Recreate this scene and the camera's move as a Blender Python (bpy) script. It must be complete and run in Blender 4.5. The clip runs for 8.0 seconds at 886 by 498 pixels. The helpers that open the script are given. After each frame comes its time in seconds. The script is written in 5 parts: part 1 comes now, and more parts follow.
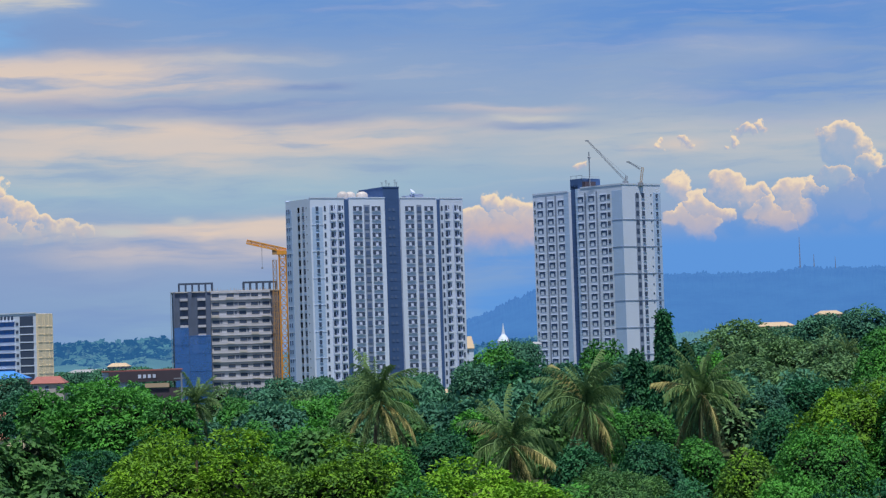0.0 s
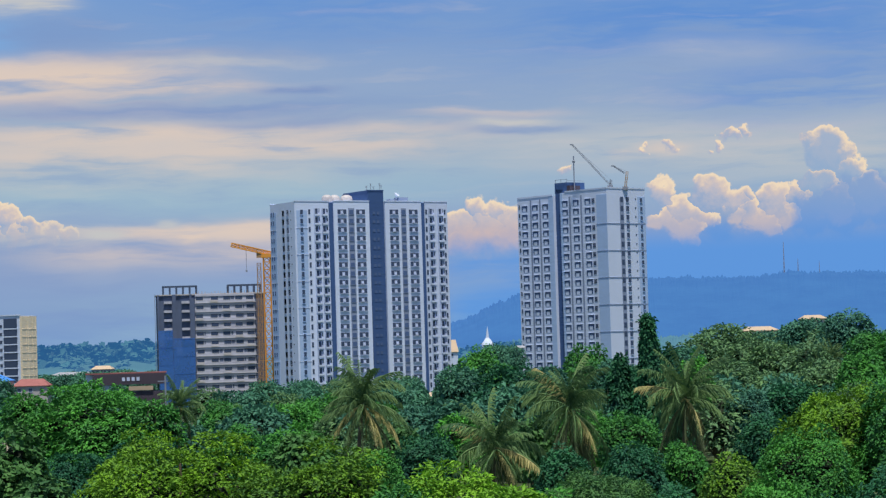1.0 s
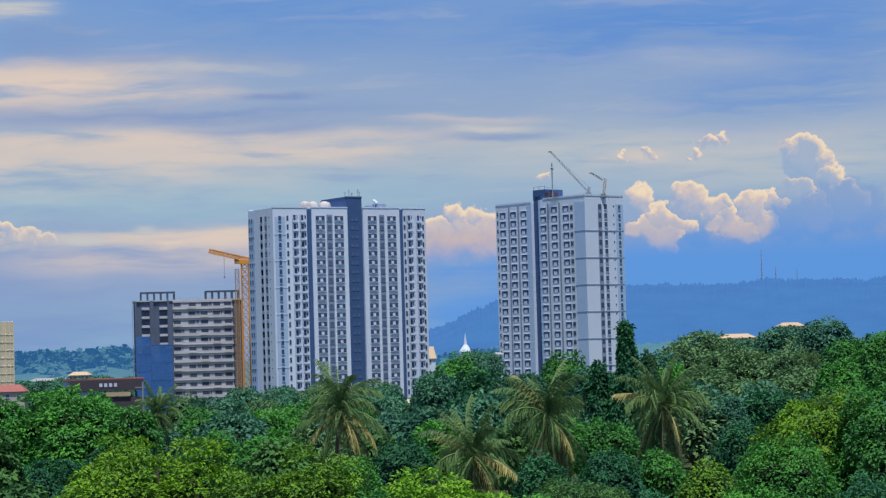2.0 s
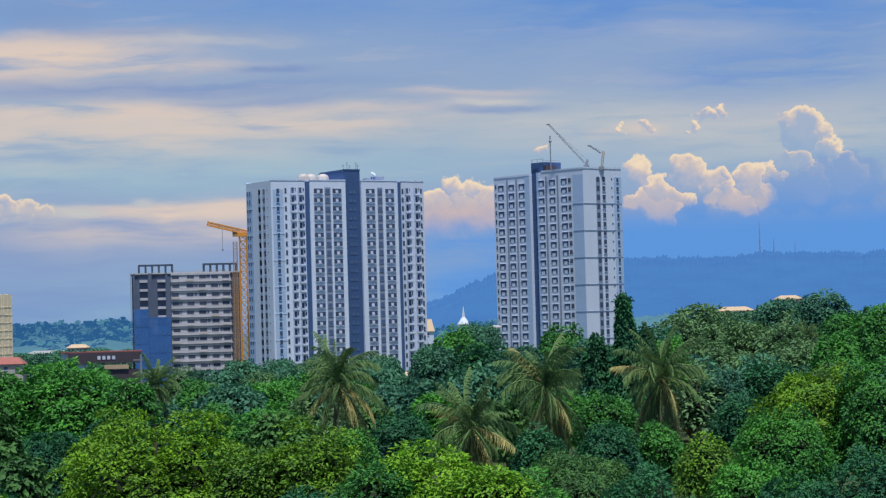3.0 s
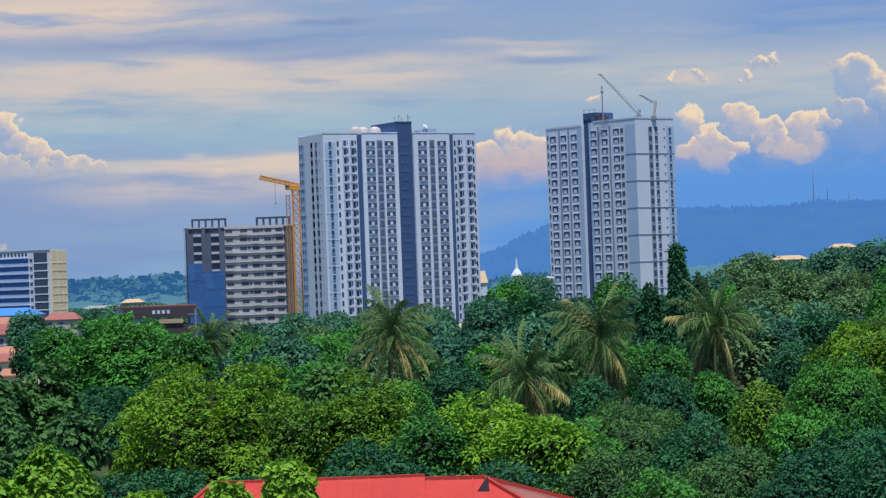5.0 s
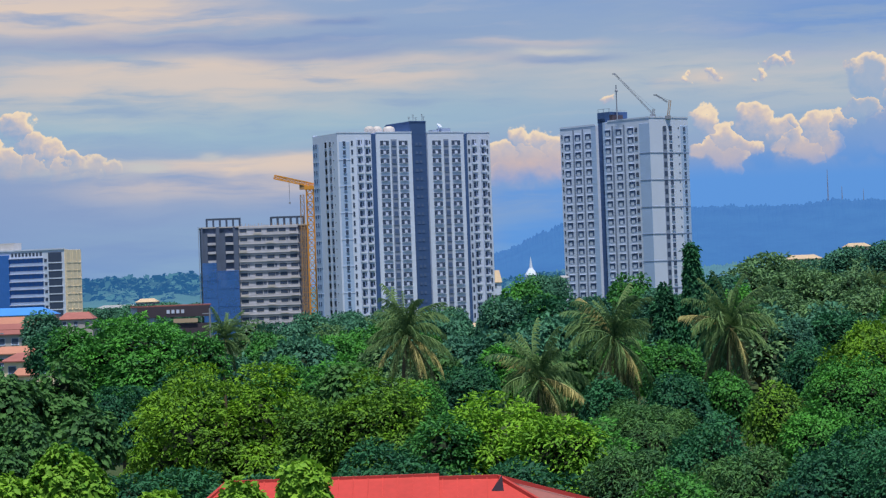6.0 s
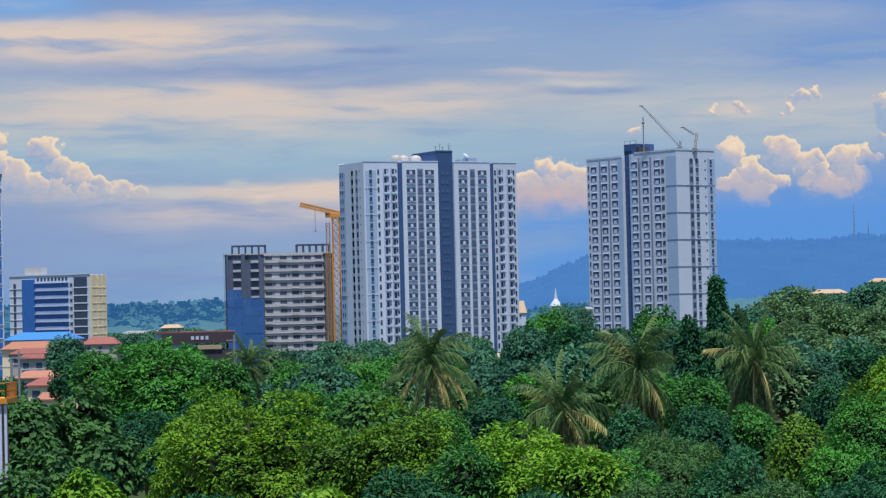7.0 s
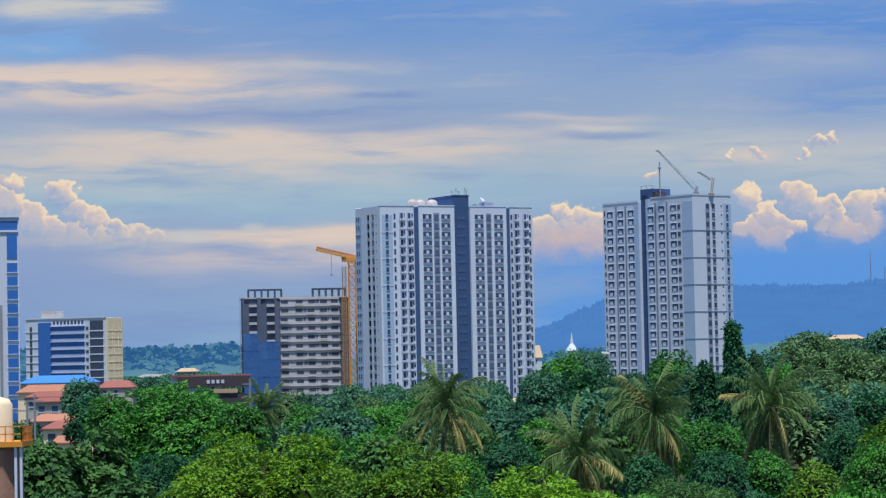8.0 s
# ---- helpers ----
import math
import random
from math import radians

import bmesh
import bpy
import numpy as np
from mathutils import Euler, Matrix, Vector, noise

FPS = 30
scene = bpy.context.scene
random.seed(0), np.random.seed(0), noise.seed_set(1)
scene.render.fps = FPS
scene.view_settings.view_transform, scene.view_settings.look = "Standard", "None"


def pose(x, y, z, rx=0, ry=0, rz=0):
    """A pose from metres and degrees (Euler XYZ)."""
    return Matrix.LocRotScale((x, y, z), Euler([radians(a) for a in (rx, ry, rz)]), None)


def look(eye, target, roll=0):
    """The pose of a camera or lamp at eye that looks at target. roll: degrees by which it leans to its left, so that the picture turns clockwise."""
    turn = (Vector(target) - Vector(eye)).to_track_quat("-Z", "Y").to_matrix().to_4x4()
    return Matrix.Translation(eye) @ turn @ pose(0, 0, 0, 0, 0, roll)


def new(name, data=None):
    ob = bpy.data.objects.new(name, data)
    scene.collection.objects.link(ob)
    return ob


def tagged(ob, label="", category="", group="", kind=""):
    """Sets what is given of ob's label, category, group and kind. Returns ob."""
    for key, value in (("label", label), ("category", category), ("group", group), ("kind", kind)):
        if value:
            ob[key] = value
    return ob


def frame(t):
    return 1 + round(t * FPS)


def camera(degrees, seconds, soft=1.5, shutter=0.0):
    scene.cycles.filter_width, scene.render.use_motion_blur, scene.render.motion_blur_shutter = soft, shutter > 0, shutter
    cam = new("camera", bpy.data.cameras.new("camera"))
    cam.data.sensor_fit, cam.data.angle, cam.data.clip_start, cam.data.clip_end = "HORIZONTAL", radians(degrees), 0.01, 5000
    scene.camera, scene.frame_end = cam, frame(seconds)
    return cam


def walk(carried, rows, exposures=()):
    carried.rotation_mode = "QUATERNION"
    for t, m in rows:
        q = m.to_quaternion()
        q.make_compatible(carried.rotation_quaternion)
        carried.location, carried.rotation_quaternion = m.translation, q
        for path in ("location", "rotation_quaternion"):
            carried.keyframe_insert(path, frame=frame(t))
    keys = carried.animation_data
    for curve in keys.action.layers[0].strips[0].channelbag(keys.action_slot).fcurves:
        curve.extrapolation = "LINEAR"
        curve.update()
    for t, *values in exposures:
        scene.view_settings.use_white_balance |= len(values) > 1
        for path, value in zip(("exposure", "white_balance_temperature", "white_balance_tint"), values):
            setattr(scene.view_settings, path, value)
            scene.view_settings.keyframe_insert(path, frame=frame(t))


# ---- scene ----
cam = camera(20.0, 8.0, soft=1.3)
EYE = 17.0
# seconds, yaw, pitch, roll: the camera stands still and turns
ROWS = [
    (0.0, 0.000, 2.280, -1.870),
    (0.5, -0.177, 2.305, -1.800),
    (1.0, -0.358, 2.349, -1.727),
    (1.5, -0.600, 2.447, -1.647),
    (1.7, -0.728, 2.497, -1.630),
    (2.8, -0.946, 2.105, -1.587),
    (3.0, -0.887, 1.865, -1.587),
    (3.5, -0.593, 1.389, -1.567),
    (4.0, -0.284, 1.012, -1.736),
    (4.5, 0.068, 0.813, -2.026),
    (4.7, 0.205, 0.805, -2.070),
    (5.8, 0.600, 0.800, -2.130),
    (6.0, 0.677, 0.803, -2.116),
    (6.5, 0.935, 0.905, -1.770),
    (7.0, 1.230, 1.496, -1.369),
    (7.5, 1.456, 2.175, -1.172),
    (8.0, 1.575, 2.515, -1.197),
]
walk(cam, [(t, pose(0, 0, EYE, 90 + pitch, 0, yaw) @ pose(0, 0, 0, 0, 0, roll)) for t, yaw, pitch, roll in ROWS])

# ---------------------------------------------------------------- light
SUN_ELEVATION, SUN_AZIMUTH = 74.0, 172.0  # azimuth clockwise from +y: high behind the camera
SUN_STRENGTH, SKY_STRENGTH, CLOUD_STRENGTH = 5.0, 0.080, 0.90

sun = new("sun", bpy.data.lights.new("sun", "SUN"))
sun.data.energy, sun.data.angle, sun.data.color = SUN_STRENGTH, radians(3), (1.0, 0.94, 0.84)
sun_dir = Vector((math.sin(radians(SUN_AZIMUTH)) * math.cos(radians(SUN_ELEVATION)), math.cos(radians(SUN_AZIMUTH)) * math.cos(radians(SUN_ELEVATION)), math.sin(radians(SUN_ELEVATION))))
sun.matrix_world = look((0, 0, 200), Vector((0, 0, 200)) - sun_dir)


def srgb(r, g, b):
    def lin(c):
        c /= 255
        return c / 12.92 if c <= 0.04045 else ((c + 0.055) / 1.055) ** 2.4
    return (lin(r), lin(g), lin(b), 1.0)


class Graph:
    """Short forms for shader nodes."""

    def __init__(self, tree):
        self.tree = tree
        tree.nodes.clear()

    def node(self, kind):
        return self.tree.nodes.new(kind)

    def put(self, socket, value):
        if isinstance(value, bpy.types.NodeSocket):
            self.tree.links.new(value, socket)
        else:
            socket.default_value = value

    def math(self, op, a, b=None, c=None, clamp=False):
        n = self.node("ShaderNodeMath")
        n.operation, n.use_clamp = op, clamp
        for s, v in zip(n.inputs, (a, b, c)):
            if v is not None:
                self.put(s, v)
        return n.outputs[0]

    def step(self, value, lo, hi, out0=0.0, out1=1.0):
        n = self.node("ShaderNodeMapRange")
        n.interpolation_type = "SMOOTHSTEP"
        for i, v in enumerate((value, lo, hi, out0, out1)):
            self.put(n.inputs[i], v)
        return n.outputs[0]

    def combine(self, x, y, z=0.0):
        n = self.node("ShaderNodeCombineXYZ")
        for s, v in zip(n.inputs, (x, y, z)):
            self.put(s, v)
        return n.outputs[0]

    def noise(self, vec, scale, detail=4.0, rough=0.55, distort=0.0, color=False):
        n = self.node("ShaderNodeTexNoise")
        if vec is not None:
            self.put(n.inputs["Vector"], vec)
        n.inputs["Scale"].default_value, n.inputs["Detail"].default_value = scale, detail
        n.inputs["Roughness"].default_value, n.inputs["Distortion"].default_value = rough, distort
        return n.outputs[1 if color else 0]

    def mix(self, fac, a, b, blend="MIX"):
        n = self.node("ShaderNodeMix")
        n.data_type, n.blend_type = "RGBA", blend
        self.put(n.inputs[0], fac)
        self.put(n.inputs[6], a)
        self.put(n.inputs[7], b)
        return n.outputs[2]

    def ramp(self, value, stops):
        n = self.node("ShaderNodeValToRGB")
        el = n.color_ramp.elements
        while len(el) < len(stops):
            el.new(0.5)
        for e, (p, c) in zip(el, stops):
            e.position, e.color = p, c
        self.put(n.inputs[0], value)
        return n.outputs[0]


def make_sky():
    world = bpy.data.worlds.new("evening_sky")
    scene.world = world
    world.use_nodes = True
    g = Graph(world.node_tree)
    sky = g.node("ShaderNodeTexSky")
    sky.sky_type, sky.sun_disc = "NISHITA", False
    sky.sun_elevation, sky.sun_rotation = radians(SUN_ELEVATION), radians(SUN_AZIMUTH)
    sep = g.node("ShaderNodeSeparateXYZ")
    g.put(sep.inputs[0], g.node("ShaderNodeTexCoord").outputs["Generated"])
    x, y, z = sep.outputs
    az = g.math("MULTIPLY", g.math("ARCTAN2", x, y), 57.2958)
    el = g.math("MULTIPLY", g.math("ARCSINE", z), 57.2958)
    # a slow gradient upwards
    col = g.ramp(g.math("DIVIDE", el, 16.0, clamp=True), [
        (0.00, srgb(122, 160, 212)), (0.08, srgb(136, 163, 208)), (0.16, srgb(146, 168, 208)), (0.235, srgb(156, 184, 212)),
        (0.30, srgb(166, 187, 208)), (0.38, srgb(156, 178, 210)), (0.46, srgb(134, 167, 214)), (0.54, srgb(118, 161, 218)), (1.0, srgb(140, 172, 220))])
    # a bluer rain veil low on the right
    rain = g.math("MULTIPLY", g.step(el, 3.0, 2.1), g.step(az, -0.4, 1.0))
    col = g.mix(g.math("MULTIPLY", rain, 0.9), col, srgb(94, 157, 232))
    # long flat streaks of high cloud, frayed by stretched noise
    warp = g.noise(g.combine(g.math("MULTIPLY", az, 0.22), g.math("MULTIPLY", el, 0.8)), 1.3, 4.0)
    wavy = g.math("ADD", el, g.math("MULTIPLY", g.math("SUBTRACT", warp, 0.5), 0.6))
    fray = g.noise(g.combine(g.math("MULTIPLY", az, 0.30), g.math("MULTIPLY", wavy, 2.6), 8.1), 1.0, 7.0, 0.57, 0.1)
    thin = g.noise(g.combine(g.math("MULTIPLY", az, 0.16), g.math("MULTIPLY", wavy, 1.1), 2.7), 1.0, 4.0, 0.5, 0.1)
    tones = (srgb(230, 211, 198), srgb(130, 157, 205), srgb(98, 149, 219), srgb(160, 194, 214), srgb(205, 206, 206), srgb(146, 173, 212), srgb(130, 176, 228))
    ragged = g.step(g.math("ADD", g.math("MULTIPLY", fray, 0.6), g.math("MULTIPLY", thin, 0.4)), 0.36, 0.60, 0.15, 1.35)
    for a, e, length, thick, strength, tone in STREAKS:
        dx = g.math("DIVIDE", g.math("SUBTRACT", az, a), length)
        dy = g.math("DIVIDE", g.math("SUBTRACT", wavy, e), thick * 1.25)
        dy = g.math("MAXIMUM", g.math("MULTIPLY", dy, 2.0 if tone == 0 else 1.0), g.math("MULTIPLY", dy, -0.85 if tone == 0 else -1.0))
        fall = g.math("EXPONENT", g.math("MULTIPLY", g.math("ADD", g.math("POWER", g.math("ABSOLUTE", dx), 3.0), g.math("MULTIPLY", dy, dy)), -1.0))
        col = g.mix(g.math("MULTIPLY", g.math("MULTIPLY", fall, strength), ragged, clamp=True), col, tones[tone])
    # overall fine mottling of the veil
    col = g.mix(g.math("MULTIPLY", g.step(fray, 0.50, 0.72), g.step(el, 2.6, 4.5, 0.0, 0.22)), col, srgb(210, 205, 206))
    col = g.mix(g.math("MULTIPLY", g.step(fray, 0.46, 0.28), g.step(el, 2.6, 4.5, 0.0, 0.22)), col, srgb(124, 152, 206))

    # heaped clouds: circles of cloud (azimuth, elevation, radius), roughened by billowing noise, lit along their upper rims
    flat = g.combine(az, el)
    b1, b2 = g.noise(flat, 2.3, 5.0, 0.52), g.noise(g.combine(az, el, 7.7), 2.3, 5.0, 0.52)
    wx = g.math("ADD", az, g.math("MULTIPLY", g.math("SUBTRACT", b1, 0.5), 0.85))
    wy = g.math("ADD", el, g.math("MULTIPLY", g.math("SUBTRACT", b2, 0.5), 0.85))

    def heap_depth(px, py, lobes):
        """How deep a direction lies in the heap, and how far up its own billow it is on the sun's side."""
        depth, lit = None, None
        for a, e, r in lobes:
            dx, dy = g.math("SUBTRACT", px, a), g.math("SUBTRACT", py, e)
            d = g.math("SUBTRACT", r, g.math("SQRT", g.math("ADD", g.math("MULTIPLY", dx, dx), g.math("MULTIPLY", dy, dy))))
            side = g.math("ADD", g.math("MULTIPLY", dx, 0.45 / r), g.math("MULTIPLY", dy, 0.89 / r))
            if depth is None:
                depth, lit = d, side
                continue
            win = g.step(g.math("SUBTRACT", d, depth), -0.025, 0.025)
            lit = g.math("ADD", lit, g.math("MULTIPLY", win, g.math("SUBTRACT", side, lit)))
            depth = g.math("SMOOTH_MAX", depth, d, 0.04)
        return depth, lit

    depth, lit = heap_depth(wx, wy, HEAPS)
    billow = g.noise(flat, 4.2, 5.0, 0.58)
    lit = g.math("ADD", lit, g.math("MULTIPLY", g.math("SUBTRACT", billow, 0.5), 1.5))
    rim = g.math("MULTIPLY", g.step(depth, 0.30, 0.04), g.step(lit, -0.1, 0.55))
    crest = g.step(lit, 0.55, 1.15, 0.0, 0.8)
    inner = g.mix(g.step(lit, -0.9, 0.5), srgb(146, 174, 212), srgb(206, 198, 204))
    inner = g.mix(g.step(az, 8.2, 8.8, 0.0, 0.7), inner, srgb(150, 180, 214))
    inner = g.mix(g.step(el, 3.15, 2.6), inner, g.mix(g.step(az, 3.5, 5.0), srgb(216, 192, 188), srgb(204, 192, 198)))
    body = g.mix(g.math("MAXIMUM", rim, crest), inner, g.mix(rim, srgb(240, 208, 184), srgb(255, 231, 198)))
    base = g.step(az, -7.5, -4.0, 2.55, 2.05)
    ragged_base = g.math("ADD", el, g.math("MULTIPLY", g.math("SUBTRACT", b1, 0.5), 0.7))
    cover = g.math("MULTIPLY", g.step(depth, -0.015, g.step(lit, -0.9, 0.2, 0.24, 0.05)), g.step(ragged_base, base, g.math("ADD", base, 0.85)))
    col = g.mix(g.math("MULTIPLY", cover, 0.93), col, body)
    # darker rain cloud in front of the heaps, with a soft foot
    front, _ = heap_depth(wx, wy, RAIN_HEAPS)
    dark = g.mix(g.step(el, 2.2, 3.6), srgb(98, 156, 228), srgb(138, 168, 214))
    col = g.mix(g.math("MULTIPLY", g.step(front, -0.10, 0.22), g.step(el, 1.6, 2.6, 0.0, 0.85)), col, dark)
    # above the picture's band the clear sky takes over
    high = g.step(el, 10.0, 30.0)
    out = g.node("ShaderNodeOutputWorld")
    bg_sky, bg_cloud, mixer = g.node("ShaderNodeBackground"), g.node("ShaderNodeBackground"), g.node("ShaderNodeMixShader")
    g.put(bg_sky.inputs[0], sky.outputs[0])
    bg_sky.inputs[1].default_value = SKY_STRENGTH
    g.put(bg_cloud.inputs[0], col)
    bg_cloud.inputs[1].default_value = CLOUD_STRENGTH
    g.put(mixer.inputs[0], high)
    g.put(mixer.inputs[1], bg_cloud.outputs[0])
    g.put(mixer.inputs[2], bg_sky.outputs[0])
    g.put(out.inputs[0], mixer.outputs[0])


# azimuth, elevation, radius in degrees
HEAPS = [
    # over the ridge
    (9.11, 4.23, 0.59), (9.62, 3.75, 0.46), (6.48, 3.45, 0.46), (6.98, 3.18, 0.39), (5.33, 3.46, 0.39), (5.83, 3.01, 0.44), (7.93, 3.16, 0.49), (7.41, 2.88, 0.39), (8.44, 3.24, 0.32), (8.93, 3.50, 0.45), (6.15, 2.85, 0.40), (5.5, 2.80, 0.42), (5.95, 2.6, 0.4), (7.15, 2.80, 0.36), (7.7, 2.75, 0.40), (8.2, 2.85, 0.36), (6.75, 3.10, 0.22), (7.24, 3.28, 0.26), (9.26, 3.11, 0.52), (10.02, 3.27, 0.52),
    # small shreds
    (7.00, 4.71, 0.19), (7.25, 4.78, 0.16), (6.74, 4.54, 0.14), (6.51, 4.35, 0.10), (3.23, 4.06, 0.17), (5.60, 4.46, 0.15), (5.10, 4.40, 0.12),
    # between the towers
    (1.17, 3.21, 0.36), (1.59, 3.12, 0.39), (0.87, 2.78, 0.49), (1.90, 2.77, 0.49), (1.37, 2.45, 0.54), (0.50, 2.90, 0.42), (1.35, 2.85, 0.50), (0.75, 2.40, 0.52), (1.95, 2.40, 0.50),
    # over the low city
    (-10.21, 3.83, 0.39), (-9.91, 3.44, 0.41), (-9.47, 3.24, 0.36), (-8.97, 3.08, 0.36), (-8.54, 2.94, 0.31), (-8.16, 2.78, 0.23), (-11.26, 4.17, 0.31), (-11.46, 3.67, 0.52), (-10.42, 2.95, 0.46), (-9.90, 2.95, 0.45), (-9.25, 2.85, 0.40), (-8.65, 2.72, 0.34), (-10.9, 3.2, 0.5),
]
# the rain cloud: azimuth, elevation, radius
RAIN_HEAPS = [(6.62, 2.55, 0.30), (8.75, 2.75, 0.55), (9.45, 2.95, 0.66), (10.3, 3.1, 0.7)]
# azimuth, elevation, half length, half thickness, strength, tone
STREAKS = [
    (-9.15, 6.63, 4.25, 0.50, 0.95, 0),
    (-8.02, 6.04, 3.87, 0.28, 0.55, 0),
    (-5.08, 6.19, 1.42, 0.12, 0.70, 0),
    (-9.13, 7.36, 2.19, 0.28, 0.70, 1),
    (-6.12, 5.68, 6.19, 0.21, 0.75, 1),
    (-7.99, 7.43, 1.16, 0.34, 0.40, 1),
    (-9.36, 8.04, 1.55, 0.21, 0.60, 4),
    (-5.76, 5.10, 6.19, 0.44, 0.75, 0),
    (-2.42, 4.79, 2.58, 0.17, 0.90, 0),
    (-0.99, 5.09, 2.45, 0.21, 0.50, 0),
    (1.21, 5.28, 1.55, 0.13, 0.42, 1),
    (1.60, 5.46, 1.80, 0.10, 0.60, 0),
    (-3.31, 5.29, 1.80, 0.09, 0.50, 1),
    (-1.76, 5.37, 1.55, 0.10, 0.45, 1),
    (-6.17, 3.89, 7.22, 0.58, 0.70, 3),
    (6.72, 4.81, 4.25, 0.39, 0.60, 4),
    (8.61, 4.41, 3.35, 0.64, 0.50, 4),
    (3.89, 4.54, 3.35, 0.36, 0.35, 4),
    (1.63, 6.36, 5.41, 1.03, 0.45, 5),
    (6.82, 7.29, 5.41, 0.77, 0.80, 2),
    (-2.72, 7.77, 3.35, 0.52, 0.60, 2),
    (8.66, 5.68, 3.22, 0.64, 0.60, 2),
    (-7.00, 4.60, 5.15, 0.42, 0.55, 0),
    (-8.86, 3.00, 1.80, 0.31, 0.50, 4),
    (-5.31, 2.97, 2.84, 0.24, 0.70, 0),
    (-6.00, 2.42, 2.90, 0.28, 0.65, 0),
    (-3.80, 2.96, 1.20, 0.24, 0.70, 0),
    (-6.87, 1.73, 4.12, 0.52, 0.40, 5),
    (1.22, 1.87, 1.55, 0.39, 0.60, 5),
    (-4.35, 0.76, 5.41, 0.58, 0.35, 3),
    (-10.60, 7.35, 1.60, 0.34, 1.00, 6),
    (-10.4, 8.10, 1.30, 0.20, 1.00, 4),
    (-8.55, 8.05, 0.75, 0.16, 1.00, 4),
    (-5.2, 6.85, 2.4, 0.10, 0.60, 1),
    (-7.3, 2.86, 0.45, 0.10, 0.8, 4),
    (-5.3, 2.82, 0.4, 0.09, 0.8, 0),
    (-5.9, 3.14, 0.25, 0.06, 0.8, 4),
    (5.4, 4.48, 0.6, 0.14, 0.5, 0),
    (4.5, 4.43, 0.3, 0.08, 0.6, 0),
    (-2.9, 6.05, 0.9, 0.06, 0.9, 1),
    (2.3, 5.02, 1.3, 0.07, 0.7, 1),
    (2.0, 5.2, 1.0, 0.08, 0.7, 4),
    (-4.55, 6.73, 2.06, 0.13, 0.40, 4),
    (6.79, 6.59, 2.06, 0.28, 0.30, 4),
]
make_sky()

# ---------------------------------------------------------------- materials


def material(name, base, rough=0.8, metal=0.0, vary=0.25, scale=0.6, fine=6.0, bump=0.15, island=0.0, spec=0.3, haze_glow=None, translucent=0.0):
    """A surface with slow stains, fine grain and relief. base: linear colour; vary: how far the stains go; scale: stains a metre."""
    m = bpy.data.materials.new(name)
    m.use_nodes = True
    g = Graph(m.node_tree)
    out, bsdf = g.node("ShaderNodeOutputMaterial"), g.node("ShaderNodeBsdfPrincipled")
    pos = g.node("ShaderNodeTexCoord").outputs["Object"]
    stain, grain = g.noise(pos, scale, 5.0, 0.6), g.noise(pos, fine, 4.0, 0.6)
    amount = g.math("ADD", g.math("MULTIPLY", stain, 0.65), g.math("MULTIPLY", grain, 0.35))
    value = g.math("ADD", 1.0 - vary, g.math("MULTIPLY", amount, 2 * vary))
    own = g.math("ADD", 0.92, g.math("MULTIPLY", g.node("ShaderNodeObjectInfo").outputs["Random"], 0.16))
    value = g.math("MULTIPLY", value, own)
    if island:
        rnd = g.node("ShaderNodeNewGeometry").outputs["Random Per Island"]
        value = g.math("MULTIPLY", value, g.math("ADD", 1.0 - island, g.math("MULTIPLY", rnd, 2 * island)))
    col = g.mix(1.0, (*base[:3], 1.0), g.combine(value, value, value), "MULTIPLY")
    g.put(bsdf.inputs["Base Color"], col)
    bsdf.inputs["Roughness"].default_value, bsdf.inputs["Metallic"].default_value = rough, metal
    bsdf.inputs["Specular IOR Level"].default_value = spec
    if bump:
        b = g.node("ShaderNodeBump")
        b.inputs["Strength"].default_value, b.inputs["Distance"].default_value = bump, 0.05
        g.put(b.inputs["Height"], grain)
        g.put(bsdf.inputs["Normal"], b.outputs[0])
    # blue emission stands in for the haze before far hills
    if haze_glow:
        bsdf.inputs["Emission Color"].default_value = (*haze_glow[:3], 1.0)
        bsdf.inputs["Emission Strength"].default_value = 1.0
    shader = bsdf.outputs[0]
    if translucent:
        tr, mx = g.node("ShaderNodeBsdfTranslucent"), g.node("ShaderNodeMixShader")
        g.put(tr.inputs[0], col)
        mx.inputs[0].default_value = translucent
        g.put(mx.inputs[1], shader)
        g.put(mx.inputs[2], tr.outputs[0])
        shader = mx.outputs[0]
    g.put(out.inputs[0], shader)
    return m


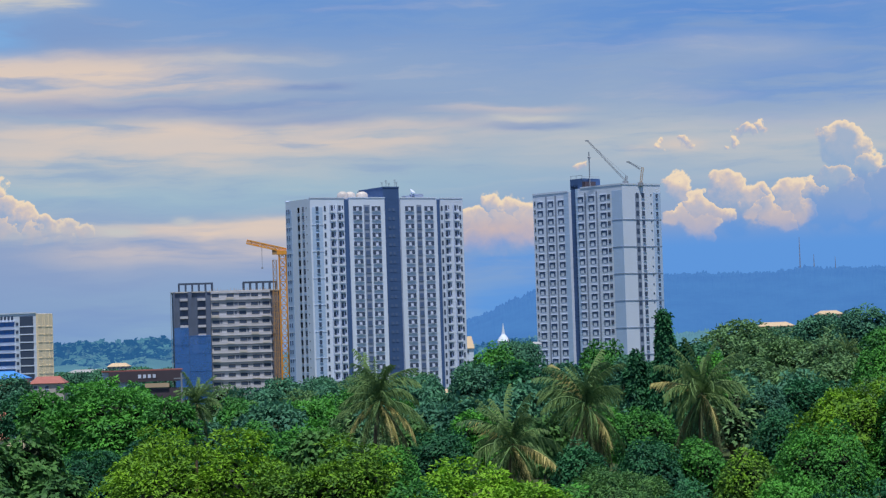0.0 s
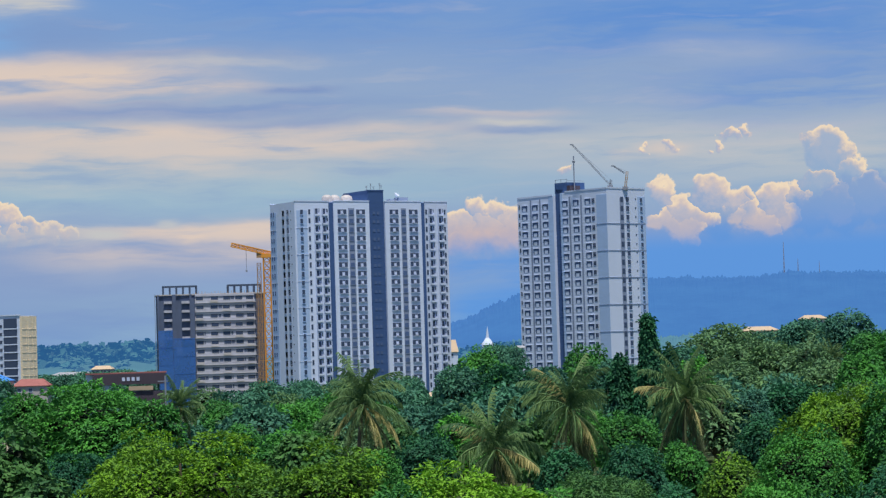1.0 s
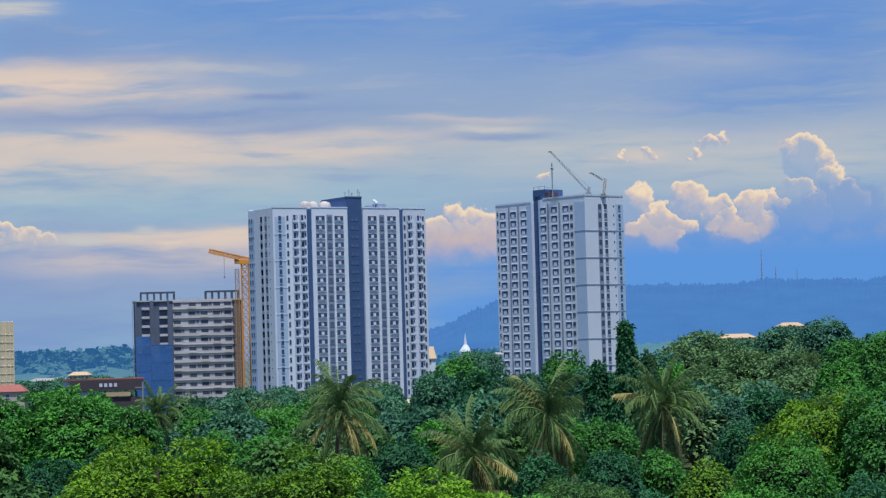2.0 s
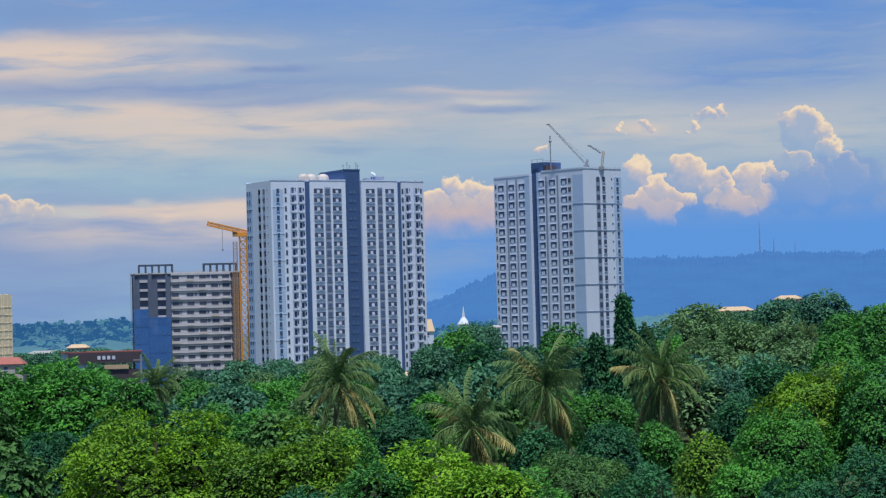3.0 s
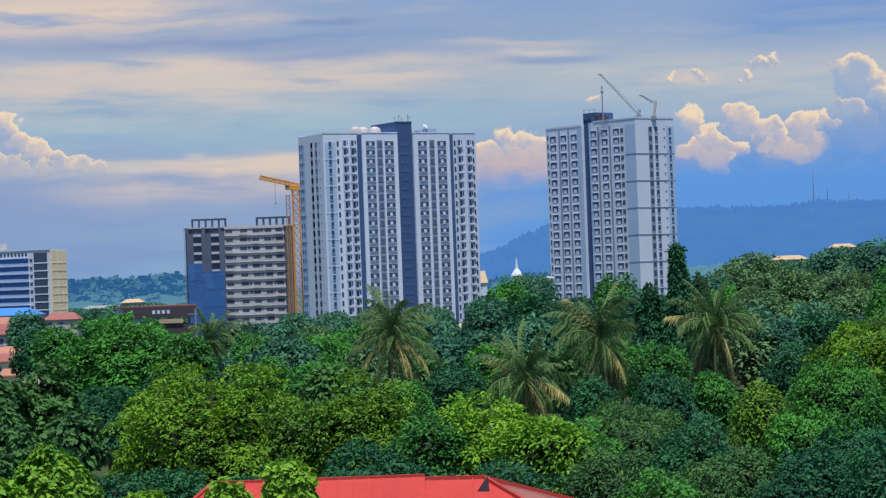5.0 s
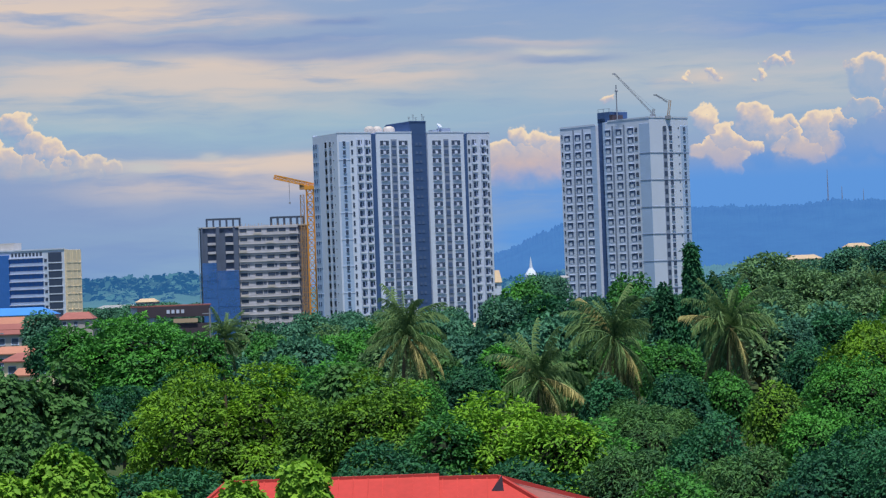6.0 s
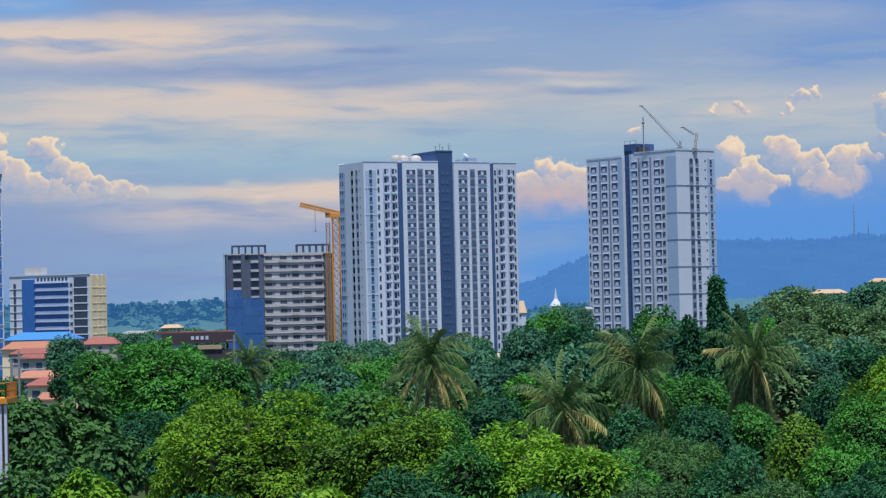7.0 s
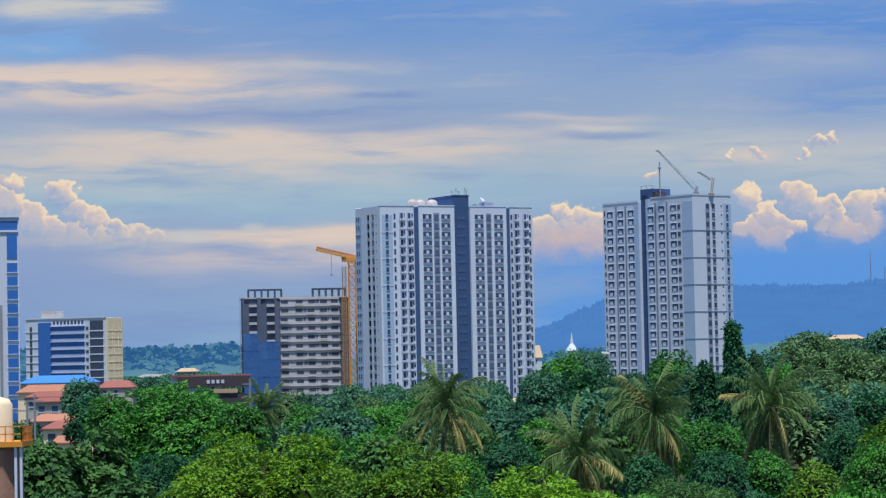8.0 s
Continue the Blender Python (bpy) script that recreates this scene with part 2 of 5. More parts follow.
def foliage(name, dark, light, share=0.5):
    """Leaves: each leaf takes its own tone between dark, a teal shade colour, and light, a sunlit one."""
    m = bpy.data.materials.new(name)
    m.use_nodes = True
    g = Graph(m.node_tree)
    out, bsdf = g.node("ShaderNodeOutputMaterial"), g.node("ShaderNodeBsdfPrincipled")
    pos = g.node("ShaderNodeTexCoord").outputs["Object"]
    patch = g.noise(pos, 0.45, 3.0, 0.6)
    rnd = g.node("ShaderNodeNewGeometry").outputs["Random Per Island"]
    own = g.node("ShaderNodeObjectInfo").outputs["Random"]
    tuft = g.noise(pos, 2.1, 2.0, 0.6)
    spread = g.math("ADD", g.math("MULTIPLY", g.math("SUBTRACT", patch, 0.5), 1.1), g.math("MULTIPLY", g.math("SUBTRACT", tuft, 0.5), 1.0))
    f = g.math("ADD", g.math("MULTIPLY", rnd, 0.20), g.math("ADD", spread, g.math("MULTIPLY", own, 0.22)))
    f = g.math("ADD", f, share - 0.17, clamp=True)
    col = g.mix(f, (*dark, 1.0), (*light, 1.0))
    g.put(bsdf.inputs["Base Color"], col)
    bsdf.inputs["Roughness"].default_value, bsdf.inputs["Specular IOR Level"].default_value = 0.6, 0.14
    tr, mx = g.node("ShaderNodeBsdfTranslucent"), g.node("ShaderNodeMixShader")
    g.put(tr.inputs[0], col)
    mx.inputs[0].default_value = 0.22
    g.put(mx.inputs[1], bsdf.outputs[0])
    g.put(mx.inputs[2], tr.outputs[0])
    g.put(out.inputs[0], mx.outputs[0])
    return m


# white paint; the blue in it is haze put into the colour
M_WHITE = material("white_paint_haze_tinted", (0.58, 0.67, 0.86), 0.75, vary=0.10, scale=0.15, fine=1.5)
M_PALE = material("pale_grey_blue_paint", (0.37, 0.51, 0.76), 0.75, vary=0.12, scale=0.15, fine=1.5)
M_LILAC = material("lilac_grey_paint", (0.50, 0.57, 0.76), 0.75, vary=0.10, scale=0.15, fine=1.5)
M_NAVY = material("dark_slate_blue_paint", (0.045, 0.10, 0.25), 0.7, vary=0.15, scale=0.2, fine=1.5)
M_SLATE = material("slate_panel", (0.23, 0.29, 0.43), 0.7, vary=0.15, scale=0.2, fine=1.5)
# dark glass, its colour raised to grey-blue in place of haze
M_GLASS = material("dark_window_glass", (0.050, 0.072, 0.13), 0.15, vary=0.2, bump=0.0, spec=0.5)
M_SKYGLASS = material("blue_grey_window_glass", (0.085, 0.135, 0.27), 0.15, vary=0.3, bump=0.0, spec=0.5)
M_BLUEGLASS = material("blue_curtain_glass", (0.035, 0.15, 0.52), 0.15, vary=0.25, bump=0.0, spec=0.5)
M_CREAM = material("cream_wall_paint", (0.88, 0.75, 0.56), 0.8, vary=0.12, scale=0.2)
M_CONCRETE = material("raw_concrete", (0.50, 0.49, 0.50), 0.9, vary=0.25, scale=0.25)
M_DARKCONC = material("dark_blue_grey_concrete", (0.10, 0.135, 0.225), 0.9, vary=0.3, scale=0.25)
M_PANEL = material("precast_panel", (0.46, 0.48, 0.58), 0.85, vary=0.42, scale=0.45)
M_NET = material("blue_safety_net", (0.06, 0.20, 0.58), 0.9, vary=0.4, scale=0.35)
def make_sheer(m, share):
    g = m.node_tree
    out = next(n for n in g.nodes if n.type == "OUTPUT_MATERIAL")
    shader = out.inputs[0].links[0].from_socket
    clear, mx = g.nodes.new("ShaderNodeBsdfTransparent"), g.nodes.new("ShaderNodeMixShader")
    mx.inputs[0].default_value = share
    g.links.new(shader, mx.inputs[1])
    g.links.new(clear.outputs[0], mx.inputs[2])
    g.links.new(mx.outputs[0], out.inputs[0])


make_sheer(M_NET, 0.46)
M_STEELBLUE = material("blue_grey_steel_frame", (0.07, 0.10, 0.17), 0.6, vary=0.2)
M_YELLOW = material("worn_yellow_crane_paint", (0.70, 0.31, 0.05), 0.6, vary=0.2)
M_RUST = material("rust_brown_hoist_steel", (0.40, 0.25, 0.13), 0.8, vary=0.3)
M_GREYSTEEL = material("grey_steel", (0.30, 0.33, 0.40), 0.55, metal=0.4, vary=0.2)
M_TANK = material("white_tank_shell", (0.46, 0.44, 0.46), 0.5, vary=0.12)
M_ROOF_RED = material("red_painted_sheet_roof", (0.43, 0.046, 0.042), 0.42, vary=0.40, scale=0.5, fine=4.0)
M_ROOF_RIDGE = material("faded_red_ridge_cap", (0.42, 0.05, 0.045), 0.6, vary=0.25)
M_ROOF_RUST = material("weathered_red_sheet_roof", (0.27, 0.105, 0.10), 0.65, vary=0.3)
M_ROOF_ORANGE = material("orange_clay_roof", (0.38, 0.18, 0.135), 0.8, vary=0.25)
M_ROOF_BLUE = material("blue_sheet_roof", (0.05, 0.22, 0.66), 0.5, vary=0.15)
M_ROOF_GREY = material("grey_sheet_roof", (0.30, 0.32, 0.37), 0.6, vary=0.2)
M_ROOF_TAN = material("tan_sheet_roof", (0.46, 0.36, 0.26), 0.7, vary=0.2)
M_WALL_GREY = material("grey_house_wall", (0.45, 0.43, 0.45), 0.85, vary=0.2)
M_BROWN = material("dark_brown_sign_board", (0.06, 0.05, 0.07), 0.7, vary=0.2)
M_SHAFT = material("weathered_brick_shaft", (0.30, 0.18, 0.14), 0.95, vary=0.6, scale=0.9, fine=7.0, bump=0.5)
# far treetops glow: distance haze put into their emission
M_HAZEWOOD = material("treetops_with_haze_glow", (0.022, 0.062, 0.045), 0.95, vary=0.6, scale=0.02, fine=0.1, bump=0.0, island=0.5, haze_glow=srgb(40, 86, 134))
M_FARWOOD = material("ridge_treetops_with_haze_glow", (0.016, 0.045, 0.055), 0.95, vary=0.6, scale=0.02, fine=0.1, bump=0.0, island=0.5, haze_glow=srgb(36, 94, 168))
M_BARK = material("grey_brown_bark", (0.12, 0.095, 0.07), 0.95, vary=0.3, scale=2.0, fine=20.0, bump=0.4)
# shade inside the crowns, painted as a dark leaf colour
M_CROWN_SHADE = material("dark_leaves_for_crown_shade", (0.022, 0.036, 0.020), 0.95, vary=0.4, scale=1.5, fine=12.0, bump=0.0)
M_GROUND = material("grass_and_earth", (0.035, 0.06, 0.02), 0.95, vary=0.4, scale=0.08, fine=1.0)
# ridge and rise glow blue too, in place of haze
M_RIDGE = material("wooded_ridge_with_haze_glow", (0.016, 0.045, 0.055), 0.95, vary=0.9, scale=0.014, fine=0.08, bump=0.0, haze_glow=srgb(40, 98, 174))
M_NEARRIDGE = material("wooded_rise_with_haze_glow", (0.035, 0.085, 0.055), 0.95, vary=0.9, scale=0.02, fine=0.12, bump=0.0, haze_glow=srgb(40, 86, 134))
# light tones carry sunlit highlights, dark ones the teal haze of shade
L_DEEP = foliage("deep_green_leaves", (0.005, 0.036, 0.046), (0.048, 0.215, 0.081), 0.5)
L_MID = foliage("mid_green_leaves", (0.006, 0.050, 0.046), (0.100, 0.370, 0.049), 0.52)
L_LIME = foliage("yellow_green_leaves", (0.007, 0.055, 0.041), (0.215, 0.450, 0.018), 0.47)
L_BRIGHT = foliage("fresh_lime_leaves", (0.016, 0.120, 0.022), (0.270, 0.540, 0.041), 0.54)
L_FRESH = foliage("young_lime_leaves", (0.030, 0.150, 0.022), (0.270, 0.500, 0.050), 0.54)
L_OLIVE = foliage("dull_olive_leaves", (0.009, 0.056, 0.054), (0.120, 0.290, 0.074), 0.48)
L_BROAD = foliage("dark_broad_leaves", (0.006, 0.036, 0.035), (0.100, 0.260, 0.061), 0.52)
# olive leaves paled and green leaves blued: distance haze put into the colour
L_HAZE_OLIVE = foliage("haze_pale_olive_leaves", (0.016, 0.072, 0.068), (0.165, 0.320, 0.121), 0.54)
L_HAZE = foliage("haze_blue_leaves", (0.016, 0.072, 0.084), (0.085, 0.260, 0.149), 0.55)
L_PALM = foliage("palm_leaflets", (0.018, 0.085, 0.054), (0.240, 0.380, 0.130), 0.44)
L_DRY = foliage("dry_yellow_leaflets", (0.280, 0.265, 0.090), (0.660, 0.600, 0.270), 0.5)
L_THATCH = foliage("withered_brown_fronds", (0.034, 0.062, 0.036), (0.150, 0.185, 0.090), 0.5)

# ---------------------------------------------------------------- mesh helpers


def empty(name, m, label="", category="", group="", kind=""):
    ob = new(name)
    ob.empty_display_size = 0.5
    ob.matrix_basis = m
    return tagged(ob, label, category, group, kind)


def add(name, data, parent=None, m=None, label=""):
    ob = new(name, data)
    if m is not None:
        ob.matrix_basis = m
    ob.parent = parent
    return tagged(ob, label)


def part(name, bm, mats, parent, label="", smooth=False):
    me = bpy.data.meshes.new(name)
    bm.to_mesh(me)
    bm.free()
    for m in mats if isinstance(mats, (list, tuple)) else [mats]:
        me.materials.append(m)
    if smooth:
        me.polygons.foreach_set("use_smooth", [True] * len(me.polygons))
    return add(name, me, parent, label=label)


def box(bm, x0, x1, y0, y1, z0, z1, mi=0):
    v = [bm.verts.new(p) for p in ((x0, y0, z0), (x1, y0, z0), (x1, y1, z0), (x0, y1, z0), (x0, y0, z1), (x1, y0, z1), (x1, y1, z1), (x0, y1, z1))]
    for q in ((0, 3, 2, 1), (4, 5, 6, 7), (0, 1, 5, 4), (1, 2, 6, 5), (2, 3, 7, 6), (3, 0, 4, 7)):
        bm.faces.new([v[i] for i in q]).material_index = mi


def bar(bm, a, b, w, mi=0):
    """A square bar from a to b."""
    a, b = Vector(a), Vector(b)
    d = (b - a).normalized()
    s = d.cross(Vector((0, 0, 1)) if abs(d.z) < 0.95 else Vector((1, 0, 0))).normalized() * w / 2
    u = d.cross(s).normalized() * w / 2
    v = [bm.verts.new(p + i * s + j * u) for p in (a, b) for i, j in ((-1, -1), (1, -1), (1, 1), (-1, 1))]
    for q in ((0, 3, 2, 1), (4, 5, 6, 7), (0, 1, 5, 4), (1, 2, 6, 5), (2, 3, 7, 6), (3, 0, 4, 7)):
        bm.faces.new([v[i] for i in q]).material_index = mi


def tube(bm, pts, radii, sides=8, mi=0):
    rings = []
    for i, p in enumerate(pts):
        p = Vector(p)
        d = (Vector(pts[min(i + 1, len(pts) - 1)]) - Vector(pts[max(i - 1, 0)])).normalized()
        s = d.cross(Vector((0, 1, 0.1))).normalized()
        u = d.cross(s)
        rings.append([bm.verts.new(p + radii[i] * (math.cos(k * math.tau / sides) * s + math.sin(k * math.tau / sides) * u)) for k in range(sides)])
    for r0, r1 in zip(rings, rings[1:]):
        for k in range(sides):
            bm.faces.new((r0[k], r0[(k + 1) % sides], r1[(k + 1) % sides], r1[k])).material_index = mi
    bm.faces.new(rings[-1]).material_index = mi


def shape(*boxes):
    """A bmesh of boxes (x0, x1, y0, y1, z0, z1[, material])."""
    bm = bmesh.new()
    for b in boxes:
        box(bm, *b)
    return bm


def mesh_of(name, bm, mats):
    me = bpy.data.meshes.new(name)
    bm.to_mesh(me)
    bm.free()
    for m in mats if isinstance(mats, (list, tuple)) else [mats]:
        me.materials.append(m)
    return me


def heading(x, y, degrees, z=0.0):
    return pose(x, y, z, 0, 0, degrees)


# ---------------------------------------------------------------- ground and distance


def ground_height(x, y):
    """Flat, with a wooded rise to the right."""
    rise = max(0.0, min(1.0, (y - 300) / 400)) * max(0.0, min(1.0, (x - 0.055 * y - 5) / 60))
    return 9.0 * rise * rise * (3 - 2 * rise) + 0.25 * math.sin(x * 0.05) * math.cos(y * 0.04)


def build_ground():
    xs = sorted({round(s * 4800 * (i / 34) ** 2.2, 2) for i in range(35) for s in (-1, 1)})
    ys = [-60, -20, 20, 60] + [100 + 25 * i for i in range(36)] + [1100, 1300, 1600, 2000, 2500, 3100, 3900, 4900]
    verts = [(x, y, ground_height(x, y)) for y in ys for x in xs]
    n = len(xs)
    faces = [(j * n + i, j * n + i + 1, (j + 1) * n + i + 1, (j + 1) * n + i) for j in range(len(ys) - 1) for i in range(n - 1)]
    me = bpy.data.meshes.new("ground")
    me.from_pydata(verts, [], faces)
    me.materials.append(M_GROUND)
    tagged(new("ground", me), "flat grassy ground under the trees and buildings", "ground", kind="structure")


build_ground()


def ridge(name, mat, label, crest, dist, depth, az0, az1, steps, rough):
    """A long wooded hill across the distance: crest(azimuth) gives its height, the crest line bristles with treetops."""
    rows = 14
    verts, faces = [], []
    for j in range(rows):
        f = j / (rows - 1)
        for i in range(steps):
            a = az0 + (az1 - az0) * i / (steps - 1)
            d = dist + depth * (f - 1)
            h = crest(a) * math.sin(f * math.pi / 2) ** 0.8
            tops = noise.noise((a * 2.1, f * 2, 1.7)) * 1.0 + noise.noise((a * 7.0, f * 5, 4.2)) * 0.8 + abs(noise.noise((a * 14, f * 14, 9.2))) * 1.9
            h += rough * tops * f * f
            verts.append((d * math.sin(radians(a)), d * math.cos(radians(a)), max(h, -1.0)))
    verts += [(x * 1.02, y * 1.02, -1.0) for x, y, z in verts[-steps:]]
    for j in range(rows):
        for i in range(steps - 1):
            k = j * steps + i
            faces.append((k, k + 1, k + steps + 1, k + steps))
    me = bpy.data.meshes.new(name)
    me.from_pydata(verts, [], faces)
    me.materials.append(mat)
    me.polygons.foreach_set("use_smooth", [True] * len(me.polygons))
    return tagged(new(name, me), label, "hill", kind="structure")


def smooth(a, lo, hi):
    t = max(0.0, min(1.0, (a - lo) / (hi - lo)))
    return t * t * (3 - 2 * t)


ridge("backdrop_ridge", M_RIDGE, "long wooded ridge in the distance, glowing blue for haze", lambda a: 56 + 58 * smooth(a, 0.0, 2.6) + 14 * smooth(a, 2.5, 5.0) - 30 * smooth(a, 0.4, -1.0) + 2 * math.sin(a * 1.7), 4300, 900, -2.0, 20.0, 1500, 6.0)
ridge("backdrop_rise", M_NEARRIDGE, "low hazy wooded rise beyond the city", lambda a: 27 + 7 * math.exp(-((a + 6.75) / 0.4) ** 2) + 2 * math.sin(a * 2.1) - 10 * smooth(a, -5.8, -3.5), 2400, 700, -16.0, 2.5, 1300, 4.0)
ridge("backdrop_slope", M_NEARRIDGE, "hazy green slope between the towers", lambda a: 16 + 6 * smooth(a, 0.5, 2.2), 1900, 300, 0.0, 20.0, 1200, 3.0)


def build_mast(x, y, z, height, width):
    mast = empty("radio_mast", pose(x, y, z), "thin grey lattice radio mast on the far ridge", "mast", "masts on the ridge")
    bm = bmesh.new()
    for i, j in ((-1, -1), (1, -1), (0, 1)):
        bar(bm, (i * width, j * width, 0), (i * width * 0.15, j * width * 0.15, height), width * 0.45)
    part("legs", bm, M_GREYSTEEL, mast)
    bm = bmesh.new()
    n = 9
    for k in range(n):
        s0, s1 = 1 - 0.85 * k / n, 1 - 0.85 * (k + 1) / n
        z0, z1 = height * k / n, height * (k + 1) / n
        c = [(-1, -1), (1, -1), (0, 1)]
        for q in range(3):
            a, b = c[q], c[(q + 1) % 3]
            bar(bm, (a[0] * width * s0, a[1] * width * s0, z0), (b[0] * width * s1, b[1] * width * s1, z1), width * 0.3)
    part("bracing", bm, M_GREYSTEEL, mast)


build_mast(590.0, 4158, 124, 59, 1.1)
build_mast(612.7, 4155, 124, 30, 0.9)
build_mast(647.3, 4150, 124, 25, 0.7)

# ---------------------------------------------------------------- trees
rng = np.random.default_rng(7)


def leaf_mesh(name, lobes, leaves, size, mat, seed=1, droop=0.25, level=0.6):
    """Far treetops: clumps (x, y, z, rx, ry, rz) covered with sprays of folded leaves."""
    r = np.random.default_rng(seed)
    P, N, U = [], [], []
    skin = [a * b + b * c + a * c for x, y, z, a, b, c in lobes]
    for (x, y, z, a, b, c), area in zip(lobes, skin):
        n = int(2.2 * leaves * area / sum(skin) / 9) + 1
        d = r.normal(size=(n, 3))
        d /= np.linalg.norm(d, axis=1)[:, None]
        d[:, 2] = np.where(d[:, 2] < -0.35, -d[:, 2], d[:, 2])
        rad = 1.0 - 0.45 * r.random(n) ** 2.0 + 0.14 * r.normal(size=n)
        tuft = np.array((x, y, z)) + d * rad[:, None] * np.array((a, b, c))
        # each tuft is a flat spray of nine leaves
        lean = d * np.array((0.55, 0.55, 0.35)) + np.array((0, 0, level)) + 0.25 * r.normal(size=(n, 3))
        lean /= np.linalg.norm(lean, axis=1)[:, None]
        P.append(tuft)
        N.append(d)
        U.append(lean)
    P, N, U = np.concatenate(P), np.concatenate(N), np.concatenate(U)
    pick = r.permutation(len(P))[: leaves // 9]
    P, N, U = P[pick], N[pick], U[pick]
    n = len(P)
    ax = np.cross(U, N + 0.4 * r.normal(size=(n, 3)))
    ax /= np.linalg.norm(ax, axis=1)[:, None]
    ay = np.cross(U, ax)
    turn = (np.arange(9) * (math.tau / 9))[None, :] + 0.35 * r.normal(size=(n, 9))
    out = np.cos(turn)[..., None] * ax[:, None] + np.sin(turn)[..., None] * ay[:, None] + 0.28 * r.normal(size=(n, 9, 3))
    out[..., 2] -= droop * r.random((n, 9))
    out /= np.linalg.norm(out, axis=2)[..., None]
    side = np.cross(U[:, None], out)
    side /= np.linalg.norm(side, axis=2)[..., None]
    length = (size * r.uniform(0.9, 1.9, (n, 9)))[..., None]
    breadth = length * r.uniform(0.20, 0.30, (n, 9))[..., None]
    heart = P[:, None]
    tip = heart + out * length - np.array((0, 0, 0.15)) * length
    fold = U[:, None] * length * 0.10
    ri, le = heart + out * length * 0.55 - side * breadth + fold, heart + out * length * 0.55 + side * breadth + fold
    verts = np.concatenate([heart, np.stack([ri, tip, le], 2).reshape(n, 27, 3)], 1).reshape(-1, 3)
    k = (np.arange(n) * 28)[:, None] + np.arange(9)[None] * 3 + 1
    c = np.repeat((np.arange(n) * 28)[:, None], 9, 1)
    tris = np.stack([c, k, k + 1, c, k + 1, k + 2], 2).reshape(-1, 3)
    me = bpy.data.meshes.new(name)
    me.vertices.add(len(verts))
    me.vertices.foreach_set("co", verts.ravel())
    me.loops.add(tris.size)
    me.loops.foreach_set("vertex_index", tris.ravel())
    me.polygons.add(len(tris))
    me.polygons.foreach_set("loop_start", np.arange(0, tris.size, 3))
    me.update(calc_edges=True)
    me.materials.append(mat)
    return me


def limbs_mesh(name, height, crown_z, spread, seed, thick=0.3, n=7):
    r = random.Random(seed)
    bm = bmesh.new()
    fork = crown_z * 0.75
    tube(bm, [(0, 0, -1.0), (0.05, 0, fork * 0.5), (0.15, 0.1, fork), (0.1, 0, height * 0.86)], [thick * 1.3, thick, thick * 0.8, thick * 0.15], 9)
    for i in range(n):
        a = i * math.tau / n + r.uniform(-0.4, 0.4)
        e = spread * r.uniform(0.6, 0.9)
        z1 = crown_z + (height - crown_z) * r.uniform(0.2, 0.75)
        tube(bm, [(0.1, 0.05, fork * r.uniform(0.8, 1.1)), (math.cos(a) * e * 0.45, math.sin(a) * e * 0.45, (fork + z1) * 0.5), (math.cos(a) * e, math.sin(a) * e, z1)], [thick * 0.5, thick * 0.32, thick * 0.08], 6)
    return mesh_of(name, bm, M_BARK)


def unit(v):
    return v / np.maximum(np.linalg.norm(v, axis=-1, keepdims=True), 1e-9)


def leaves_to_mesh(name, base, out, up, length, breadth, mat, shade_leaves=0):
    """Single folded leaves: where each grows, which way it points, its upper side, its size."""
    side = unit(np.cross(up, out))
    mid = base + out * (length * 0.5)[:, None] + up * (length * 0.10)[:, None]
    tip = base + out * length[:, None] - up * (length * 0.12)[:, None]
    verts = np.stack([base, mid - side * breadth[:, None], tip, mid + side * breadth[:, None]], 1).reshape(-1, 3)
    k = np.arange(len(base)) * 4
    tris = np.stack([k, k + 1, k + 2, k, k + 2, k + 3], 1).reshape(-1, 3)
    me = bpy.data.meshes.new(name)
    me.vertices.add(len(verts))
    me.vertices.foreach_set("co", verts.astype(np.float32).ravel())
    me.loops.add(tris.size)
    me.loops.foreach_set("vertex_index", tris.astype(np.int32).ravel())
    me.polygons.add(len(tris))
    me.polygons.foreach_set("loop_start", np.arange(0, tris.size, 3, dtype=np.int32))
    me.materials.append(mat)
    me.materials.append(M_CROWN_SHADE)
    if shade_leaves:
        me.polygons.foreach_set("material_index", np.repeat((np.arange(len(base)) >= len(base) - shade_leaves).astype(np.int32), 2))
    me.update(calc_edges=True)
    return me


# habit: how level the sprays lie, how thick they are, leaf breadth, how ragged the dome, leaves a spray, droop, cover
HABITS = {
    "layer": (1.15, 0.24, 0.20, 0.19, 34, 0.12, 0.80),
    "round": (0.45, 0.50, 0.27, 0.18, 40, 0.25, 0.95),
    "fine": (0.5, 0.50, 0.16, 0.14, 46, 0.30, 0.95),
    "broad": (0.5, 0.50, 0.33, 0.24, 17, 0.45, 0.95),
    "spire": (0.3, 0.60, 0.26, 0.40, 34, 0.80, 1.1),
}


